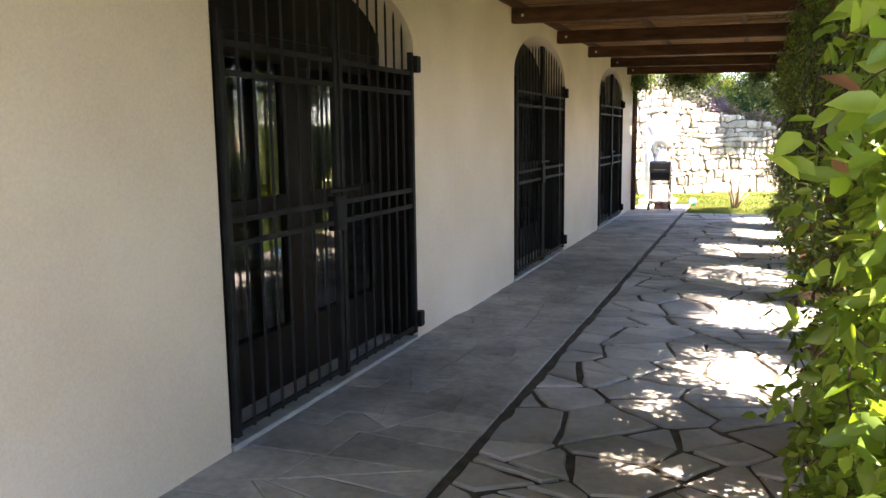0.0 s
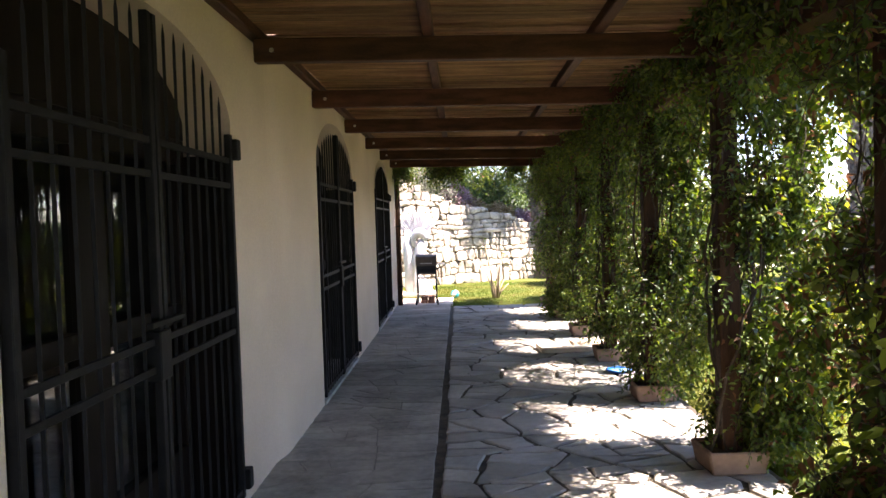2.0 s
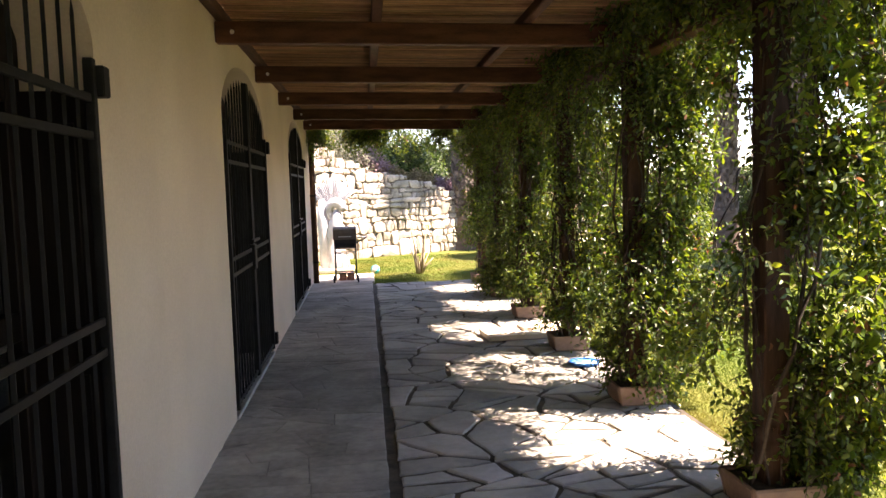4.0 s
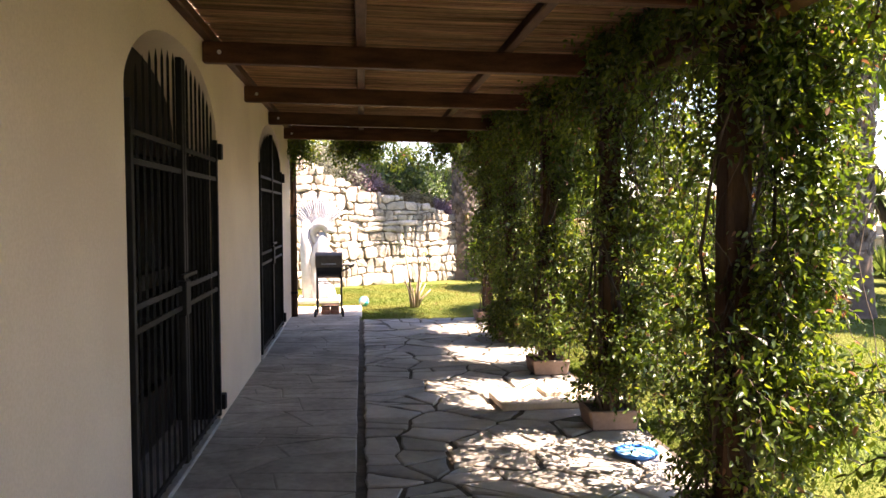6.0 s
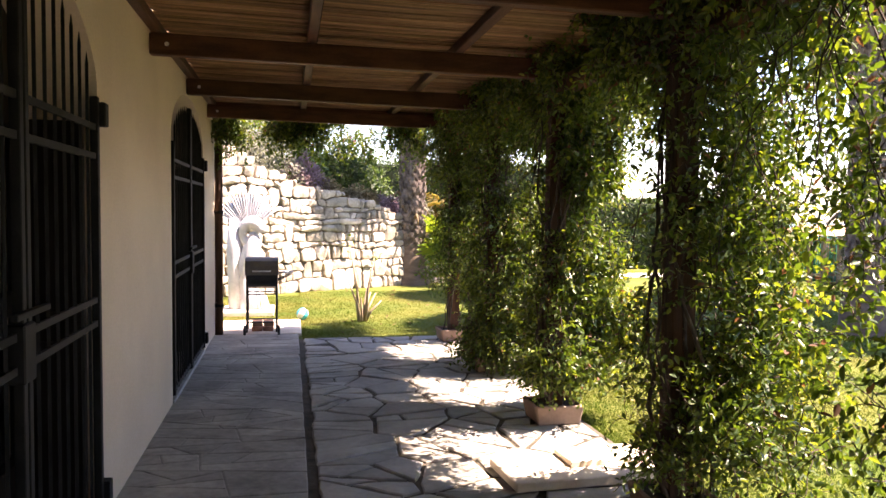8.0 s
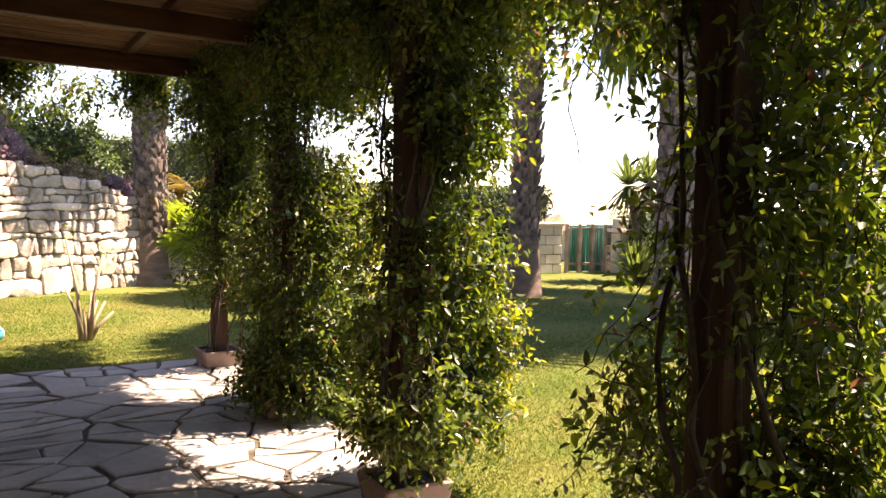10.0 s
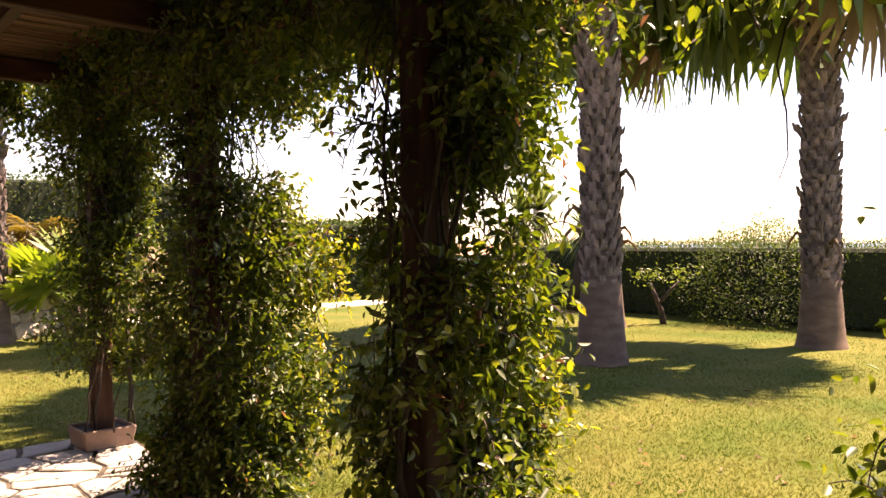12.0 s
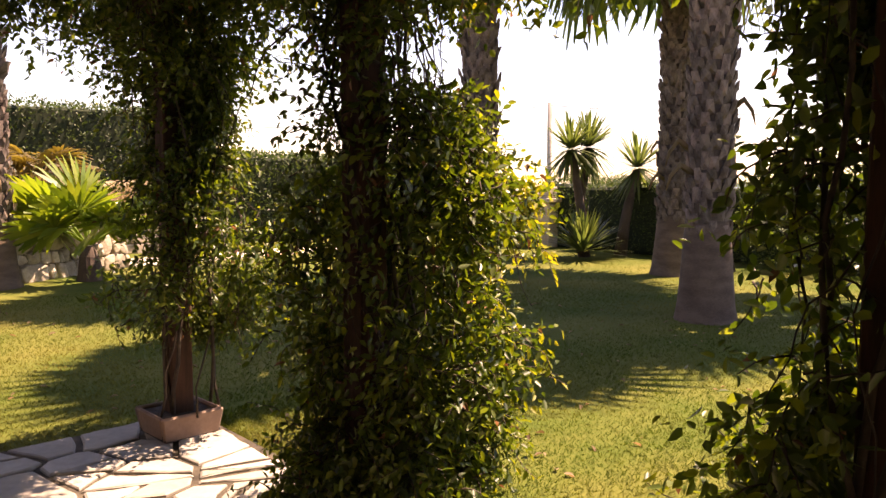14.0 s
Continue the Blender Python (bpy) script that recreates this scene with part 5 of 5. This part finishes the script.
def build_sculpture(at):
    """White garden sculpture: a swelling stem, a hollow shell-like head and a spread fan of rods behind it."""
    pieces = []
    body = [(0.0, 0.0, 0.0), (-0.03, 0, 0.18), (-0.07, 0, 0.38), (-0.05, 0, 0.58), (0.02, 0, 0.76), (0.06, 0, 0.90), (0.05, 0, 1.02)]
    pieces.append(tube_data(body, [0.15, 0.10, 0.085, 0.11, 0.12, 0.10, 0.05], 14))
    pieces.append(tube_data([(-0.17, 0.03, 0.0), (-0.18, 0.03, 0.4), (-0.19, 0.04, 0.8), (-0.21, 0.05, 1.2)], [0.10, 0.10, 0.11, 0.05], 10))
    ring = [(0.03 + 0.12 * math.cos(a), 0.0, 1.0 + 0.14 * math.sin(a)) for a in [k * 2 * math.pi / 16 for k in range(14)]]
    pieces.append(tube_data(ring, [0.075 + 0.02 * math.sin(k * 0.5) for k in range(14)], 10))
    for i in range(22):
        a = radians(32 + 120 * i / 21)
        L = 0.56 + 0.05 * math.sin(i * 1.7)
        c = (-0.02, 0.08, 1.02)
        tip = (c[0] + L * math.cos(a) * 0.78, c[1] + 0.05, c[2] + L * math.sin(a))
        m1 = tuple(c[k] + (tip[k] - c[k]) * 0.75 for k in range(3))
        pieces.append(tube_data([c, m1, tip], [0.007, 0.011, 0.017], 5))
    fan = [(-0.02, 0.10, 1.02)] + [(-0.02 + 0.47 * math.cos(radians(30 + 6 * k)) * 0.78, 0.125, 1.02 + 0.47 * math.sin(radians(30 + 6 * k))) for k in range(21)]
    back = [(x, y + 0.015, z) for x, y, z in fan]
    pieces.append((fan + back, [(0, k + 1, k) for k in range(1, 21)] + [(22, 22 + k, 23 + k) for k in range(1, 21)] + [(k, k + 1, k + 23, k + 22) for k in range(1, 21)]))
    for i in range(9):
        a = radians(-60 + 120 * i / 8)
        pieces.append(tube_data([(0.02, -0.02, 0.34), (0.10 + 0.16 * math.sin(a) * 0.6 + 0.03, -0.05 * math.cos(a), 0.16), (0.12 + 0.22 * math.sin(a) * 0.7, -0.10 * math.cos(a), 0.0)], [0.012, 0.012, 0.016], 5))
    v, f = joined(pieces)
    ob = new("statue", mesh_from("statue", v, f, M_SCULPT, True))
    ob.location = at
    return tagged(ob, "white garden sculpture with a spread fan against the stone wall", "statue")


build_sculpture((-1.70, 15.95, 0.03))


def build_ball(at):
    s = bmesh.new()
    bmesh.ops.create_uvsphere(s, u_segments=24, v_segments=14, radius=0.075)
    b = part("beach_ball", s, M_WHITE, None)
    b.data.materials.append(M_TURQ)
    b.data.materials.append(M_SKYBLUE)
    for p in b.data.polygons:
        k = int((math.atan2(p.center.y, p.center.x) / (2 * math.pi) + 0.5) * 6) % 6
        p.material_index = (0, 1, 0, 2, 0, 1)[k]
        p.use_smooth = True
    b.location = at
    b.rotation_euler = (0.5, 0.3, 0.8)
    return tagged(b, "white and turquoise beach ball on the grass", "ball")


build_ball((-1.02, 15.22, 0.045))

pruned = thing("pruned_shrub", "cut-back shrub with bare pale stems and a few leaves", "shrub", at=(-0.29, 15.0, -0.03))
rnd = random.Random(11)
tubes, tips = [], []
for i in range(9):
    a, h, o = rnd.uniform(0, 6.28), (0.95, 0.8, 0.5, 0.42, 0.4, 0.36, 0.34, 0.3, 0.26)[i], rnd.uniform(0.08, 0.24)
    e = (math.cos(a) * o, math.sin(a) * o, h)
    tubes.append(([(math.cos(a) * 0.04, math.sin(a) * 0.04, 0), (e[0] * 0.45, e[1] * 0.45, h * 0.5), e], [0.022, 0.015, 0.009]))
    if h > 0.5:
        tips.append(e)
for tb in tubes:
    part("stem", tubes_mesh("stem", [tb], M_TWIG, 7), M_TWIG, pruned)
rs = np.random.RandomState(5)
pp = np.concatenate([rs.normal(t, (0.06, 0.06, 0.05), (9, 3)) for t in tips])
part("leaves", leafy_shell(rs, pp, unit(rs.normal(0, 1, pp.shape)), 0.055, M_SHRUB, "leaves"), M_SHRUB, pruned)

# ---- loose things on the paving ----
boards = thing("stone_board", "large pale stone board lying on the paving", "board", at=(0.25, 9.06, 0.006))
part("board", box_bm((-0.37, -0.22, 0), (0.52, 0.20, 0.048), 0.006), M_BOARD, boards)
boards.rotation_euler = (0, 0, radians(4))
small = thing("stone_board", "smaller pale board stacked on the large one", "board", at=(0.45, 9.13, 0.055))
part("board", box_bm((-0.22, -0.12, 0), (0.22, 0.12, 0.03), 0.004), M_BOARD, small)
small.rotation_euler = (0, 0, radians(3))
dish = thing("plastic_dish", "round blue plastic dish with a pale blue inside", "dish", at=(0.47, 7.80, 0.004))
part("rim", mesh_from("rim", *lathe_data([(0.105, 0.0), (0.122, 0.014), (0.124, 0.021), (0.117, 0.023), (0.104, 0.013), (0.100, 0.010)], 28), M_BLUE, True), M_BLUE, dish)
part("base", mesh_from("base", *(lambda v, f: (v + [(0, 0, 0.008)], f + [(28 + k, 28 + (k + 1) % 28, 56) for k in range(28)]))(*lathe_data([(0.104, 0.001), (0.101, 0.010)], 28)), M_SKYBLUE, True), M_SKYBLUE, dish, "pale blue dish bottom")


# ---- grass ----
def grass(n, regions, seed):
    rnd = np.random.RandomState(seed)
    P = []
    for (x0, x1, y0, y1, share, lean) in regions:
        m = int(n * share)
        q = np.stack([x0 + (x1 - x0) * rnd.rand(m) ** lean, rnd.uniform(y0, y1, m), np.full(m, -0.03)], 1)
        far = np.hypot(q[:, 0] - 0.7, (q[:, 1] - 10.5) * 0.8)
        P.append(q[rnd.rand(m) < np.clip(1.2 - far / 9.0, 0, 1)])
    p = np.concatenate(P)
    m = len(p)
    a = rnd.uniform(0, 6.28, m)
    h = rnd.uniform(0.008, 0.022, m)
    lean = rnd.normal(0, 0.014, (m, 2))
    w = rnd.uniform(0.002, 0.004, m)
    dx, dy = np.cos(a) * w, np.sin(a) * w
    v = np.stack([p + np.stack([dx, dy, 0 * a], 1), p - np.stack([dx, dy, 0 * a], 1), p + np.stack([lean[:, 0], lean[:, 1], h], 1)], 1).reshape(-1, 3)
    ob = new("grass", quick_mesh("grass", v, np.arange(m * 3).reshape(-1, 3), M_BLADE))
    return tagged(ob, "short sunlit lawn grass with dry yellow tips", "grass", kind="stuff")


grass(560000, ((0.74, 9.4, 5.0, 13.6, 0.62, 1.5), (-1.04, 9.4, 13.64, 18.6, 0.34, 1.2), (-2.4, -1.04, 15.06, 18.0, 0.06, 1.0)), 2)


rs = np.random.RandomState(14)
pp = np.stack([rs.uniform(-1.0, 5.0, 420), rs.uniform(9.0, 19.0, 420), np.full(420, -0.012)], 1)
pp = pp[(pp[:, 0] > 0.9) | (pp[:, 1] > 13.8)]
fallen = new("fallen_leaves", leaf_mesh("fallen_leaves", pp, unit(rs.normal(0, 1, pp.shape) * np.array([1, 1, 0.15])), unit(rs.normal(0, 0.25, pp.shape) + np.array([0, 0, 1])), rs.uniform(0.03, 0.06, len(pp)), M_FRONDDRY, 0.5, 0.3))
tagged(fallen, "pale dry leaves fallen on the lawn", "leaves", kind="stuff")


# ---- paving stones, apron stones, wall stones ----
paving = thing("pavement", "crazy paving of grey slate slabs with dark soil joints", "paving", kind="structure", at=(0, 0, -0.02))
part("bed", box_bm((STRIP_X - 0.03, -2.0, -0.05), (PAVE_X, PAVE_END, 0.007)), M_JOINT, paving)
rnd = random.Random(21)
outline = [(STRIP_X + 0.02, -0.5), (PAVE_X - 0.03, -0.5), (PAVE_X - 0.03, PAVE_END - 0.01), (STRIP_X + 0.02, PAVE_END - 0.01)]
spots = []
while len(spots) < 205:
    u, v = rnd.uniform(STRIP_X, PAVE_X), rnd.uniform(-0.5, PAVE_END)
    if all(((u - a) / 1.3) ** 2 + (v - b) ** 2 > 0.135 ** 2 for a, b in spots):
        spots.append((u, v))
stones = []
for poly in cells(spots, outline, 0.004):
    stones += shards(poly, 0.055, 0.15, rnd)
for poly in stones:
    poly = ragged(drawn_in(poly, rnd.uniform(0.012, 0.034)), rnd, 0.11, 0.012)
    if len(poly) > 3:
        part("slab", slab_mesh("slab", poly, 0.02 + rnd.uniform(-0.004, 0.004), -0.01, M_SLATE, 0.010, 0.006, (rnd.uniform(-0.01, 0.01), rnd.uniform(-0.01, 0.01))), M_SLATE, paving)
apron = thing("apron", "smooth grey flagstone strip along the foot of the house", "paving", kind="structure", at=(0, 0, -0.02))
part("bed", box_bm((WALL_X - 0.1, -2.0, -0.05), (STRIP_X - 0.032, 13.93, 0.0155)), M_MORTAR, apron)
outline = [(WALL_X - 0.04, -0.5), (STRIP_X - 0.02, -0.5), (STRIP_X - 0.02, 13.94), (WALL_X - 0.04, 13.94)]
for poly in shards(outline, 0.05, 0.16, rnd):
    poly = ragged(drawn_in(poly, 0.006), rnd, 0.16, 0.006)
    if len(poly) > 3:
        part("slab", slab_mesh("slab", poly, 0.0205 + rnd.uniform(-0.001, 0.001), 0.0, M_STRIP, 0.008, 0.003), M_STRIP, apron)

rnd = random.Random(5)


def rubble(u0, u1, rnd):
    """Rough courses of rubble: uneven rows, stones of mixed width, now and then one that fills two rows."""
    lines, v = [0.0], 0.0
    while v < 2.7:
        v += rnd.choice((0.09, 0.12, 0.15, 0.18, 0.22))
        lines.append(v)
    ph = [rnd.uniform(0, 20) for _ in lines]

    def line(k, u):
        return lines[k] + (0.075 * noise.noise((u * 2.1, ph[k], 0.0)) if k else 0.0)

    taken = {}
    for k in range(len(lines) - 1):
        u = u0
        spans = sorted(taken.get(k, []))
        while u < u1 - 0.05:
            w = rnd.choice((0.09, 0.12, 0.15, 0.18, 0.22, 0.26, 0.31, 0.38)) * rnd.uniform(0.85, 1.15)
            block = next((sp for sp in spans if sp[0] < u + w and sp[1] > u), None)
            if block:
                if block[0] - u < 0.07:
                    u = block[1]
                    continue
                w = block[0] - u
            hi = k + 1
            if w < 0.27 and w > 0.15 and rnd.random() < 0.32 and k + 2 < len(lines):
                hi = k + 2
                taken.setdefault(k + 1, []).append((u, u + w))
            a, b, g = u + 0.006, min(u + w, u1) - 0.006, 0.006
            lean = [rnd.uniform(-0.034, 0.034) for _ in range(4)]
            top = min(line(hi, (a + b) / 2), wall_top((a + b) / 2) + rnd.uniform(-0.03, 0.03))
            if top - lines[k] > 0.05:
                ta, tb = (min(line(hi, q), top + 0.02) - g for q in (a, b))
                la, lb = line(k, a) + g, line(k, b) + g
                c = [(a + lean[0], la), (b + lean[1], lb), (b + lean[2], tb), (a + lean[3], ta)]
                poly = []
                for q in range(4):
                    p, o, n = c[q], c[q - 1], c[(q + 1) % 4]
                    t = rnd.uniform(0.06, 0.30)
                    poly += [(p[0] + (o[0] - p[0]) * t, p[1] + (o[1] - p[1]) * t), (p[0] + (n[0] - p[0]) * t * 0.8, p[1] + (n[1] - p[1]) * t * 0.8)]
                yield poly
            u += w


for poly in rubble(1.15, WLEN, rnd):
    poly = ragged(poly, rnd, 0.055, 0.011)
    if len(poly) < 4:
        continue
    me = slab_mesh("stone", poly, rnd.uniform(0.0, 0.045), -0.06, M_STONE, 0.012, 0.010, (rnd.uniform(-0.12, 0.12), rnd.uniform(-0.12, 0.12)), on_wall, rnd.uniform(0.004, 0.02))
    o = part("stone", me, M_STONE, retaining)
    o.matrix_basis = Matrix.Translation(-W0)
rnd = random.Random(8)
for j in range(3):
    x = 0.0
    while x < 3.1:
        w = rnd.uniform(0.16, 0.32)
        o = part("stone", box_bm((x + 0.01, -0.02 + rnd.uniform(0, 0.03), j * 0.18 - 0.04), (min(x + w - 0.01, 3.2), 0.2, j * 0.18 + 0.125), 0.02), M_STONE, low_wall)
        x += w
